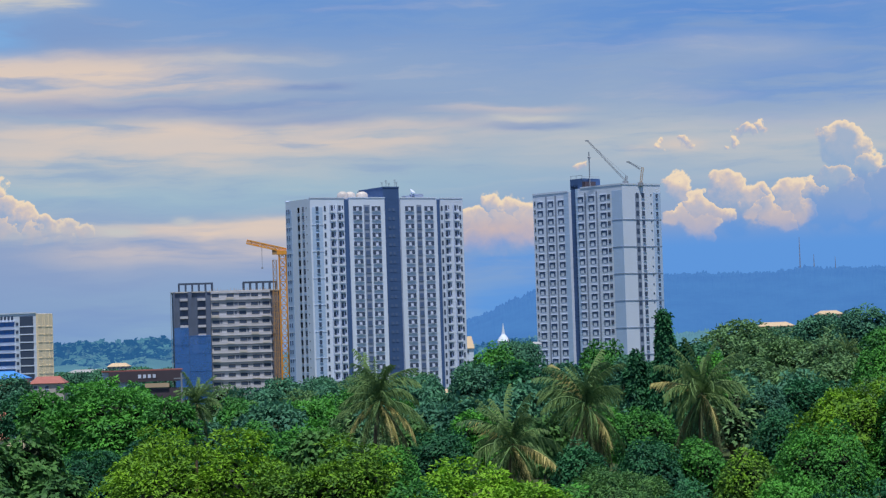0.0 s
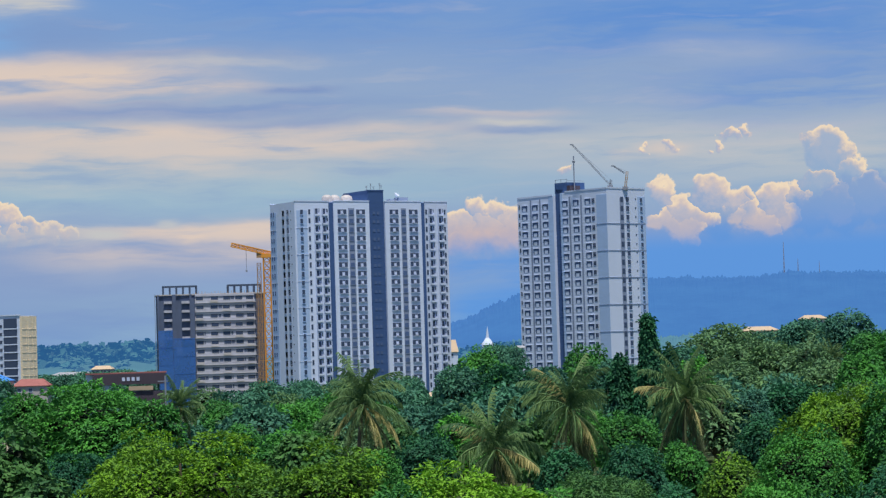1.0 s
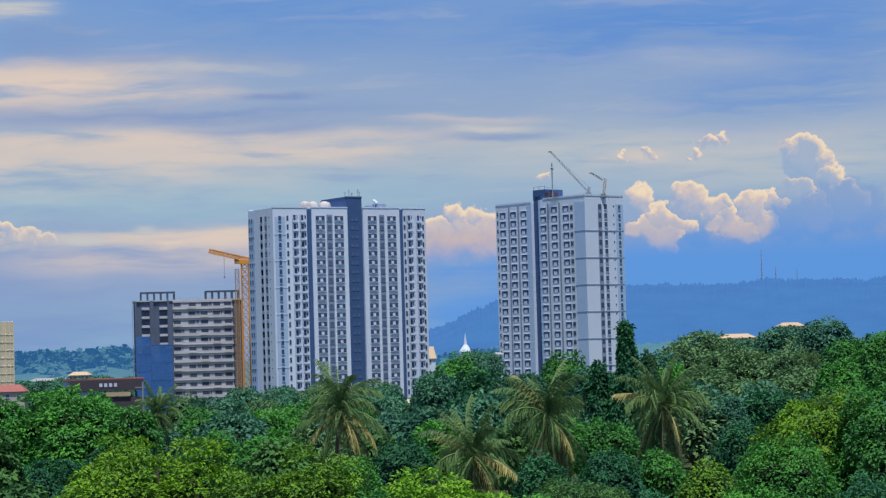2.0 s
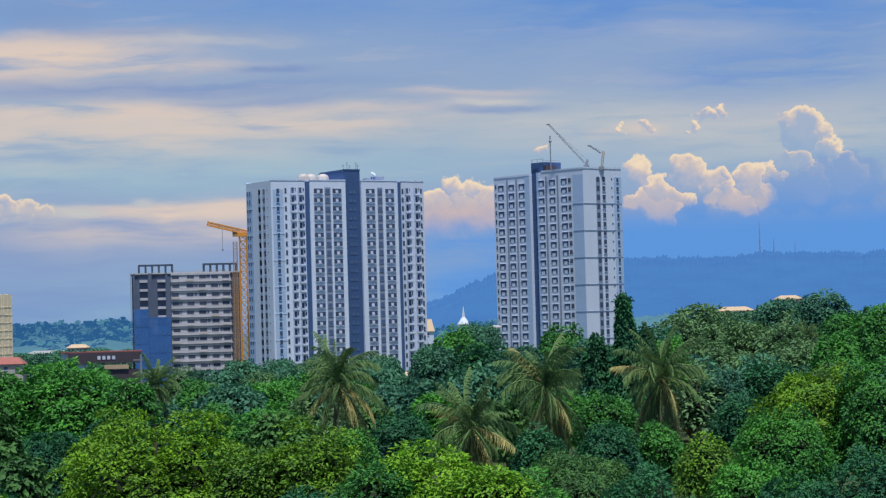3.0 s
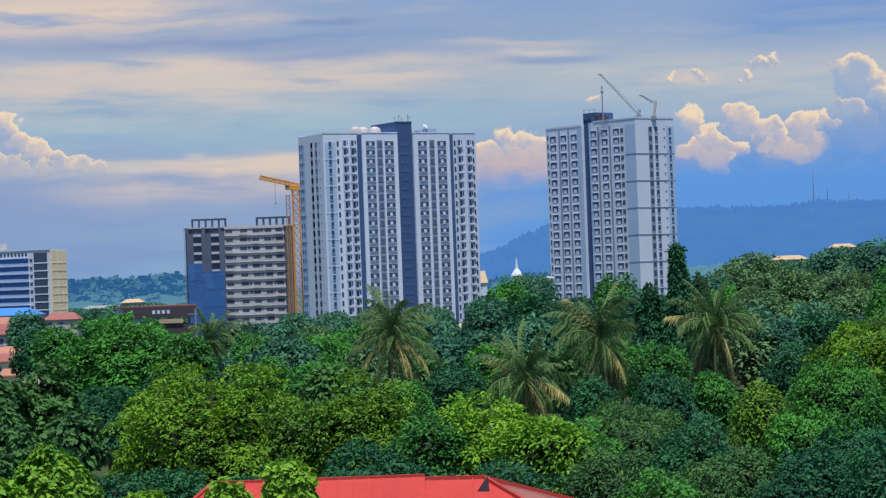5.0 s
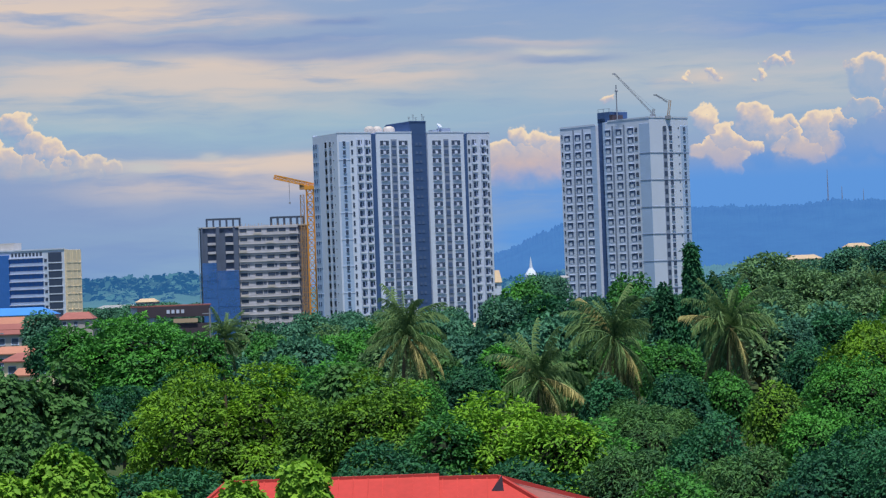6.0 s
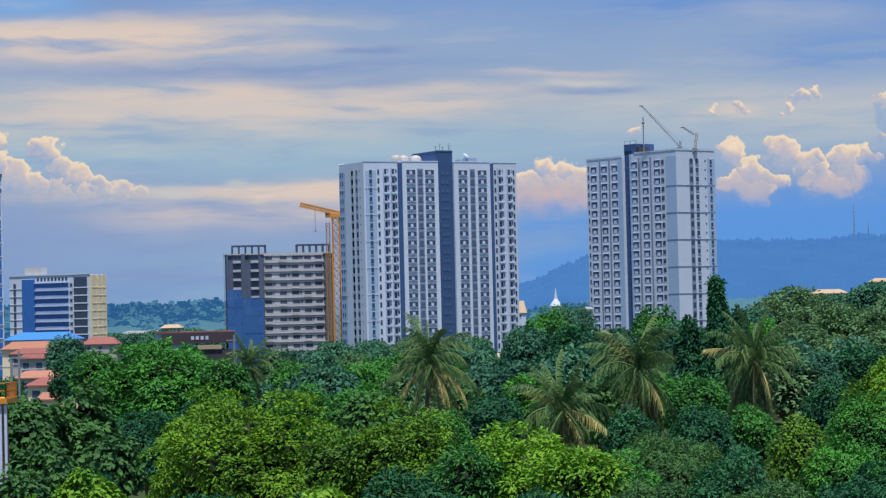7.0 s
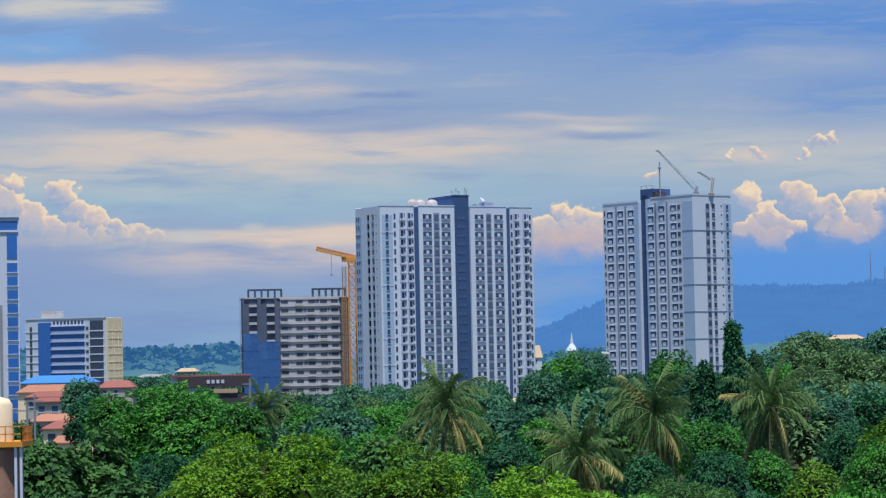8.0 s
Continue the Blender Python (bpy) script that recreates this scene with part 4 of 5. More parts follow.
def slot_window(w=0.95, h=1.9, frame=M_WHITE, glass=M_GLASS, reveal=0.06):
    frame_mesh = mesh_of("window", shape((-w / 2 - 0.08, w / 2 + 0.08, -0.04, 0.0, -0.08, h + 0.08)), frame)
    return frame_mesh, (piece("pane", glass, (-w / 2, w / 2, -0.04 - reveal, -0.04, 0.0, h)), piece("sill", frame, (-w / 2 - 0.1, w / 2 + 0.1, -0.22, -0.04, -0.2, -0.08)))


def balcony_unit(w=2.1, h=2.35):
    """A balcony tray; its door, side fin and condenser are pieces of their own."""
    tray = mesh_of("balcony", shape((-w / 2 - 0.05, w / 2 + 0.05, -0.95, 0.0, -0.18, 0.42)), M_WHITE)
    return tray, (
        piece("door", M_GLASS, (-w / 2, w / 2, -0.06, 0.0, 0.42, h)), piece("curtain", M_LILAC, (0.35, 0.75, -0.10, -0.06, 0.42, h)),
        piece("side_fin", M_WHITE, (-w / 2 - 0.06, -w / 2 + 0.06, -0.8, -0.06, 0.42, h + 0.2)), piece("condenser", M_LILAC, (0.45, 1.0, -0.85, -0.35, 0.42, 1.0)))


def shade_arch(w, h, leg, head, depth=0.05):
    """Dark glass and the shade of its reveal in one square arch: two legs and a head."""
    bm = bmesh.new()
    out = [(-w / 2, 0), (-w / 2, h), (w / 2, h), (w / 2, 0), (w / 2 - leg * 1.25, 0), (w / 2 - leg * 1.25, h - head), (-w / 2 + leg * 0.8, h - head), (-w / 2 + leg * 0.8, 0)]
    front, back = [bm.verts.new((x, -depth, z)) for x, z in out], [bm.verts.new((x, 0, z)) for x, z in out]
    for quad in ((0, 1, 6, 7), (1, 2, 5, 6), (2, 3, 4, 5)):
        bm.faces.new([front[i] for i in reversed(quad)])
    for i in range(8):
        j = (i + 1) % 8
        bm.faces.new((front[i], front[j], back[j], back[i]))
    bmesh.ops.recalc_face_normals(bm, faces=bm.faces)
    return bm


def hooded_window(w=2.8, h=1.95):
    """A casement drawn as a dark arch, glass and reveal shade in one colour, round a pale panel."""
    frame_mesh = mesh_of("window", shape((-w / 2 + 0.5, w / 2 - 0.75, -0.07, 0.0, 0.0, h - 0.70)), M_WHITE)
    return frame_mesh, (("pane", mesh_of("pane", shade_arch(w, h, 0.70, 0.68), M_SKYGLASS)), piece("hood", M_WHITE, (-w / 2 - 0.1, w / 2 + 0.1, -0.22, 0.0, h, h + 0.12)))


def put_unit(name, unit, parent, m):
    """A window or balcony and the pieces that belong to it."""
    ob = add(name, unit[0], parent, m)
    for sub, data in unit[1]:
        add(sub, data, ob)


def rows_of(name, unit, parent, frame_m, xs, z0, pitch, count):
    """Columns of alike openings."""
    for x in xs:
        for k in range(count):
            put_unit(name, unit, parent, frame_m @ pose(x, 0, z0 - pitch * k))


def antenna(parent, x, y, z, h):
    bm = bmesh.new()
    bar(bm, (x, y, z), (x, y, z + h), 0.12)
    for k in (0.6, 0.8, 0.95):
        bar(bm, (x - 0.5, y, z + h * k), (x + 0.5, y, z + h * k), 0.06)
    part("antenna", bm, M_GREYSTEEL, parent)


def build_first_tower():
    t = empty("apartment_tower", heading(-44.54, 848.83, 30), "white high-rise apartment block with dark blue core and stripes", "apartment tower")
    top, deep = 69.4, 18.5
    part("left_wall", shape((0, 13.0, 0, deep, 0, top)), M_WHITE, t)
    part("recess_wall", shape((13.0, 14.9, 0.3, deep, 0, top - 0.3)), M_NAVY, t, "dark blue recessed strip")
    part("bay_wall", shape((14.9, 28.8, 0, deep, 0, top + 0.1)), M_WHITE, t)
    part("core_wall", shape((28.8, 35.0, 0.9, deep + 1, 0, 73.1)), M_NAVY, t, "dark slate blue lift core rising over the roof")
    part("bay_wall", shape((35.0, 49.4, 0, deep, 0, top + 0.1)), M_WHITE, t)
    part("recess_wall", shape((49.4, 50.8, 0.3, deep, 0, top - 0.3)), M_NAVY, t, "dark blue recessed strip")
    part("right_wall", shape((50.8, 59.9, 0, deep, 0, top)), M_WHITE, t)
    # painted strips, a little proud
    part("strip", shape((0.7, 4.7, -0.06, 0, 0, top - 3.0)), M_PALE, t, "pale blue painted strip")
    for x0, x1 in ((20.6, 22.9), (41.3, 43.3)):
        part("strip", shape((x0, x1, -0.05, 0, 0, top - 2.2)), M_SLATE, t, "slate window strip")
    part("strip", shape((-0.06, 0, 14.0, 18.5, 0, top - 3.0)), M_PALE, t, "pale blue painted strip")
    # parapets
    for x0, x1, z in ((0, 13.0, top), (14.9, 28.8, top + 0.1), (35.0, 49.4, top + 0.1), (50.8, 59.9, top)):
        part("parapet", shape((x0 - 0.1, x1 + 0.1, -0.12, 0.2, z, z + 0.35), (x0 - 0.1, x1 + 0.1, deep - 0.2, deep + 0.1, z, z + 0.35)), M_WHITE, t)
    part("parapet", shape((28.7, 35.1, 0.8, 1.1, 73.1, 73.6), (28.7, 29.0, 0.8, deep, 73.1, 73.5)), M_NAVY, t)
    n, pitch, z0 = 22, 3.01, 65.1
    pair, slot = pair_window(), slot_window(1.5, 1.9, M_LILAC, M_GLASS, 0.0)
    balc = balcony_unit()
    blue_slot = slot_window(1.0, 1.6, M_PALE)
    here = Matrix.Identity(4)
    rows_of("window", pair, t, here, (18.15, 25.4), z0, pitch, n)
    rows_of("window", pair, t, here, (38.5, 46.2), z0, pitch, n)
    rows_of("balcony", balc, t, here, (8.4, 11.35), z0 - 0.4, pitch, n)
    rows_of("balcony", balc, t, here, (53.3, 57.0), z0 - 0.4, pitch, n)
    rows_of("window", slot, t, LEFT, (-5.2, -8.6), z0 - 0.2, pitch, n)
    rows_of("window", blue_slot, t, pose(0, -0.06, 0), (2.6,), z0 - 0.1, pitch, n)
    # floor lines across the blue strips every three storeys
    for k in range(7):
        z = 60.3 - 9.03 * k
        part("floor_line", shape((0.5, 4.9, -0.14, 0, z, z + 0.25)), M_WHITE, t)
        part("floor_line", shape((-0.14, 0, 13.9, 18.5, z, z + 0.25)), M_WHITE, t)
    # one joined piece: the many slits in the strips and the core
    bm = bmesh.new()
    for k in range(n):
        z = z0 - pitch * k
        for x in (21.75, 42.3):
            box(bm, x - 0.75, x + 0.75, -0.12, -0.05, z, z + 1.5, 2)
            box(bm, x - 0.9, x + 0.9, -0.2, -0.05, z - 0.12, z, 1)
        box(bm, 30.6, 31.5, 0.8, 0.9, z, z + 1.0, 2)
        box(bm, 32.2, 33.1, 0.8, 0.9, z, z + 1.0, 2)
        box(bm, -0.1, 0.0, 2.6, 2.95, z + 1.0, z + 1.4, 0)
        for y in (15.4, 17.0):
            box(bm, -0.12, -0.06, y, y + 0.9, z, z + 1.5, 2)
        for x in (5.6, 12.3, 51.4, 58.8):
            box(bm, x - 0.35, x + 0.35, -0.08, 0, z, z + 1.7, 0)
    part("slit_window", bm, [M_GLASS, M_SLATE, M_SKYGLASS], t, "rows of small dark slit windows")["kind"] = "stuff"
    # roof plant
    for i, (x, y, r) in enumerate(((15.2, 5, 1.9), (18.6, 6, 1.9), (23.0, 5.5, 2.1))):
        bm = bmesh.new()
        tube(bm, [(x, y, top), (x, y, top + 1.5), (x, y, top + 2.2), (x, y, top + 2.7)], [r, r, r * 0.85, r * 0.35], 18)
        part("water_tank", bm, M_TANK, t, "white domed roof tank", True)
    part("plant_box", shape((39.5, 41.2, 4, 7, top, top + 1.3), (42.6, 46.5, 4, 7, top, top + 1.9)), M_SLATE, t, "grey roof plant housing")
    bm = bmesh.new()
    bar(bm, (41.8, 4, top), (41.8, 4, top + 2.4), 0.2)
    tube(bm, [(41.8, 4, top + 2.4), (42.0, 3.6, top + 2.9)], [0.3, 1.0], 12)
    part("dish", bm, M_LILAC, t, "pale dish aerial")
    for x, h in ((28.9, 1.6), (30.5, 2.4), (31.6, 1.4), (34.0, 2.6), (34.6, 1.8)):
        antenna(t, x, 1.6, 73.5, h)


build_first_tower()


def build_second_tower():
    t = empty("apartment_tower", heading(61.06, 847.8, 40), "white high-rise block with grey-blue strips and roof cranes", "apartment tower")
    wide, long, top = 18.2, 45.0, 70.6
    part("front_wall", shape((0, wide, 0, 23.0, 0, top)), M_WHITE, t)
    part("core_wall", shape((1.2, wide, 23.0, 26.6, 0, 72.0)), M_NAVY, t, "dark blue recessed lift core")
    part("core_head", shape((1.2, 9.5, 20.5, 26.8, 70.6, 74.2)), M_NAVY, t, "dark lift head above the roof")
    part("rear_wall", shape((0, wide, 26.6, long, 0, top - 0.8)), M_WHITE, t)
    part("strip", shape((-0.06, 0, 0.0, 5.0, 0, top - 1.8)), M_PALE, t, "grey-blue painted strip")
    part("strip", shape((-0.06, 0.0, 21.8, 23.0, 0, top)), M_PALE, t, "grey-blue painted strip")
    part("strip", shape((-0.06, 0.0, 26.6, 29.0, 0, top - 0.8)), M_PALE, t, "grey-blue painted strip")
    part("strip", shape((6.1, 8.0, -0.06, 0, 0, top - 3.0)), M_SLATE, t, "slate window strip")
    part("strip", shape((14.6, 18.2, -0.06, 0, 0, top - 2.5)), M_PALE, t, "grey-blue painted strip")
    for y in (12.5, 18.2, 33.3, 38.1):
        part("strip", shape((-0.06, 0.0, y - 0.4, y + 0.4, 0, top - 1.5)), M_SLATE, t, "narrow slate strip")
    for k in range(7):
        z = 58.7 - 9.15 * k
        part("floor_line", shape((0, wide, -0.12, 0, z, z + 0.22)), M_SLATE, t)
        part("floor_line", shape((-0.14, 0, 0, 5.2, z, z + 0.22)), M_SLATE, t)
    part("parapet", shape((-0.12, wide + 0.1, -0.12, 0.2, top, top + 0.5), (-0.12, 0.2, 0.2, 20.5, top, top + 0.5)), M_WHITE, t)
    part("parapet", shape((-0.12, 0.2, 26.8, long, top - 0.8, top - 0.2)), M_WHITE, t)
    pitch, n = 3.05, 22
    hood = hooded_window()
    rows_of("window", hood, t, LEFT, (-9.3, -15.1, -20.6), 65.8, pitch, n)
    rows_of("window", hood, t, LEFT, (-30.6, -35.9, -41.3), 65.3, pitch, n)
    slot = slot_window(1.35, 1.7, M_LILAC)
    rows_of("window", slot, t, Matrix.Identity(4), (9.8,), 66.2, pitch, n)
    rows_of("window", slot_window(1.0, 1.4, M_PALE), t, pose(0, -0.06, 0), (16.3,), 66.2, pitch, n)
    bm = bmesh.new()
    for k in range(n):
        z = 66.2 - pitch * k
        box(bm, 6.4, 7.7, -0.12, -0.06, z, z + 1.7, 0)
        box(bm, 13.4, 13.9, -0.08, 0.0, z + 0.8, z + 1.3, 0)
        for y in (6.2, 6.9, 44.0):
            box(bm, -0.10, -0.06, y - 0.3, y + 0.3, z, z + 1.5, 0)
    part("slit_window", bm, [M_GLASS], t, "rows of small dark slit windows")["kind"] = "stuff"
    bm = bmesh.new()
    for y in (21, 23.8, 26.5):
        bar(bm, (1.4, y, 74.2), (1.4, y, 75.4), 0.12)
    bar(bm, (1.4, 20.6, 75.3), (1.4, 26.7, 75.3), 0.1)
    bar(bm, (1.4, 20.6, 74.8), (9.2, 20.6, 74.8), 0.1)
    part("roof_rail", bm, M_GREYSTEEL, t, "rail round the lift head")
    part("tarpaulin", shape((1.0, 6.0, 19.0, 20.5, 71.0, 73.0)), M_BROWN, t, "dark sheeting beside the lift head")
    bm = bmesh.new()
    bar(bm, (2.6, 18.3, 70.6), (2.6, 18.3, 83.2), 0.28)
    bmesh.ops.create_icosphere(bm, subdivisions=1, radius=0.6, matrix=Matrix.Translation((2.6, 18.3, 81.2)))
    part("lightning_mast", bm, M_GREYSTEEL, t, "thin mast with a beacon")


build_second_tower()


def lattice(bm, a, b, w, n, thick, mi=0):
    """A square lattice boom from a to b."""
    a, b = Vector(a), Vector(b)
    d = (b - a).normalized()
    s = d.cross(Vector((0, 1, 0)) if abs(d.y) < 0.9 else Vector((0, 0, 1))).normalized() * w / 2
    u = d.cross(s).normalized() * w / 2
    c = [(-1, -1), (1, -1), (1, 1), (-1, 1)]
    at = lambda f, q: a.lerp(b, f) + q[0] * s + q[1] * u
    for q in c:
        bar(bm, at(0, q), at(1, q), thick, mi)
    for k in range(n):
        for i in range(4):
            p, q = c[i], c[(i + 1) % 4]
            bar(bm, at(k / n, p), at((k + 1) / n, q), thick * 0.7, mi)
            bar(bm, at((k + 1) / n, p), at((k + 1) / n, q), thick * 0.7, mi)


def build_roof_crane(name, foot, tip, mast_top, label, mat, heel=0.8):
    """A luffing crane on a roof: short mast, boom, pendant rope and hook line."""
    t = empty(name, pose(*foot), label, "crane", "cranes on the roof")
    f = Vector(foot)
    bm = bmesh.new()
    lattice(bm, (0, 0, -0.5), Vector(mast_top) - f, 0.7, 5, 0.12)
    part("mast", bm, mat, t)
    bm = bmesh.new()
    lattice(bm, (0, 0, heel), Vector(tip) - f, 0.45, 18, 0.075)
    part("boom", bm, M_GREYSTEEL, t)
    bm = bmesh.new()
    bar(bm, Vector(mast_top) - f, Vector(tip) - f, 0.07)
    part("pendant_rope", bm, M_GREYSTEEL, t)
    bm = bmesh.new()
    e = Vector(tip) - f
    box(bm, e.x - 0.9, e.x + 0.2, e.y - 0.25, e.y + 0.25, e.z - 0.1, e.z + 0.3)
    part("boom_head", bm, M_GREYSTEEL, t)
    part("counterweight", shape((-0.9, 0.9, -0.9, 0.9, -0.5, 0.6)), M_GREYSTEEL, t)


build_roof_crane("roof_crane", (62.6, 850.5, 71.2), (50.6, 855.5, 86.3), (63.0, 850.5, 73.6), "grey luffing crane on the high-rise roof", M_GREYSTEEL)
build_roof_crane("roof_crane", (67.9, 853.5, 70.8), (64.2, 852.6, 78.4), (68.8, 853.2, 76.5), "small orange-grey crane on the high-rise roof", M_RUST, 5.2)


def build_unfinished_block():
    t = empty("unfinished_building", heading(-96.67, 894.79, 8), "unfinished concrete block with blue safety netting and roof frames", "building")
    top, pitch, n = 40.3, 3.16, 13
    part("core", shape((0, 38.0, 0.7, 16.0, 0, top - 0.3)), M_DARKCONC, t, "dark blue-grey concrete shell behind the storey bands")
    part("roof_slab", shape((-0.3, 38.3, 0.2, 16.3, top - 0.3, top + 0.1)), M_CONCRETE, t)
    recess = slot_window(2.5, 1.2, M_CONCRETE)
    for k in range(n):
        z = top - pitch * (k + 1)
        if z < -1:
            break
        part("spandrel", shape((13.4, 34.6, -0.1, 0.7, z + 2.3, z + 3.0), (13.4, 34.6, 0.12, 0.7, z + 0.9, z + 2.3), (13.4, 34.8, -0.08, 0.7, z, z + 0.9)), M_PANEL, t, "pale precast storey band")
        part("slab_edge", shape((13.0, 35.2, -0.28, 0.2, z - 0.16, z)), M_CONCRETE, t, "projecting floor slab edge")
        for i, x in enumerate((15.0, 20.2, 24.6, 29.0, 33.0)):
            put_unit("window", recess, t, pose(x + 0.15 * math.sin(k * 2.3 + i), 0.12, z + 0.95))
            if math.sin(k * 5.1 + i * 3.3) > 0.25:
                part("stained_patch", shape((x + 1.5, x + 2.3 + math.sin(k + i) * 0.5, 0.08, 0.12, z + 1.0, z + 2.2)), M_DARKCONC, t)
            if math.sin(k * 3.7 + i * 1.9) > 0.55:
                part("ledge_load", shape((x - 1.5, x + 1.2, -0.5, -0.09, z - 0.0, z + 0.5 + 0.3 * math.sin(i + k))), M_CONCRETE, t)
        if k < 5:
            for x in (2.3, 8.6):
                part("balcony", shape((x, x + 2.8, -0.8, 0.7, z - 0.1, z + 0.8)), M_PANEL, t)
        for x0, x1 in ((0, 0.6), (5.3, 6.6), (11.4, 12.2)):
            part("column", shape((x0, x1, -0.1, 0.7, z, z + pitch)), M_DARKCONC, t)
    # netting over the lower floors, hung in lengths
    for k in range(9):
        for i, (x0, x1) in enumerate(((0.05, 5.2), (5.3, 13.0))):
            z1 = 27.6 - 3.1 * k - (2.9 if i and k == 0 else 0.0)
            part("safety_net", shape((x0, x1, -1.05 - 0.05 * ((i + k) % 2), -1.0 - 0.05 * ((i + k) % 2), max(z1 - 3.2 if not (i and k == 0) else z1 - 0.3, 0.2), z1)), M_NET, t, "blue safety net")
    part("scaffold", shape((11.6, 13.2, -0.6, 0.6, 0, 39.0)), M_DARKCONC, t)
    bm = bmesh.new()
    for x in (35.4, 36.6, 37.8):
        bar(bm, (x, -0.4, 0), (x, -0.4, 40.0), 0.13)
    for k in range(20):
        bar(bm, (35.4, -0.4, 2.0 * k), (37.8, -0.4, 2.0 * k), 0.10)
        bar(bm, (35.4, -0.4, 2.0 * k), (37.8, -0.4, 2.0 * k + 2.0), 0.08)
    part("scaffold", bm, M_RUST, t, "rusty scaffold bay")
    bm = bmesh.new()
    bar(bm, (-0.9, 0, 0), (-0.9, 0, 40.6), 0.16)
    for k in range(14):
        bar(bm, (-0.9, 0, 3 * k), (0.3, 0, 3 * k), 0.12)
    part("scaffold", bm, M_GREYSTEEL, t)
    for x0, x1, m in ((2.3, 14.1, 5), (25.4, 37.1, 5)):
        bm = bmesh.new()
        for i in range(m + 1):
            x = x0 + (x1 - x0) * i / m
            for y in (1.0, 6.0):
                bar(bm, (x, y, top), (x, y, top + 2.9), 0.5)
        for y in (1.0, 6.0):
            bar(bm, (x0 - 0.25, y, top + 2.9), (x1 + 0.25, y, top + 2.9), 0.55)
        for x in (x0, x1):
            bar(bm, (x, 1.0, top + 2.9), (x, 6.0, top + 2.9), 0.5)
        part("roof_frame", bm, M_STEELBLUE, t, "dark blue-grey open roof frame")
    bm = bmesh.new()
    for i in range(26):
        x = 13 + i * 0.95 + 0.3 * math.sin(i * 5.1)
        bar(bm, (x, 0.6, top), (x, 0.6, top + 0.5 + 0.5 * (math.sin(i * 3.7) ** 2)), 0.12)
    part("starter_bars", bm, M_RUST, t, "rusty starter bars along the roof edge")


build_unfinished_block()


def build_tower_crane():
    x, y = -57.1, 878.1
    t = empty("tower_crane", pose(x, y, 0), "orange-yellow tower crane beside the unfinished block", "crane")
    bm = bmesh.new()
    lattice(bm, (0.9, 0, 0), (0.9, 0, 53.0), 2.4, 20, 0.38)
    part("mast", bm, M_YELLOW, t)
    bm = bmesh.new()
    lattice(bm, (-1.9, 0, 0), (-1.9, 0, 50.0), 1.3, 22, 0.18)
    part("hoist_mast", bm, M_RUST, t, "rusty builders' hoist mast")
    bm = bmesh.new()
    lattice(bm, (2.4, 0, 53.2), (-11.2, -2.0, 56.6), 1.25, 11, 0.36)
    part("jib", bm, M_YELLOW, t)
    bm = bmesh.new()
    lattice(bm, (2.4, 0, 53.2), (8.5, 0.7, 53.2), 1.4, 5, 0.3)
    part("counter_jib", bm, M_YELLOW, t)
    part("slewing_ring", shape((-0.9, 2.7, -1.6, 1.6, 51.8, 53.2)), M_YELLOW, t)
    part("cab", shape((-2.6, -0.8, -1.2, 0.6, 51.9, 53.6)), M_RUST, t, "brown operator's cab")
    bm = bmesh.new()
    bar(bm, (-6.2, -0.9, 47.6), (-6.2, -0.9, 55.2), 0.14)
    box(bm, -6.5, -5.9, -1.2, -0.6, 47.0, 47.7)
    part("hook_line", bm, M_GREYSTEEL, t)


build_tower_crane()


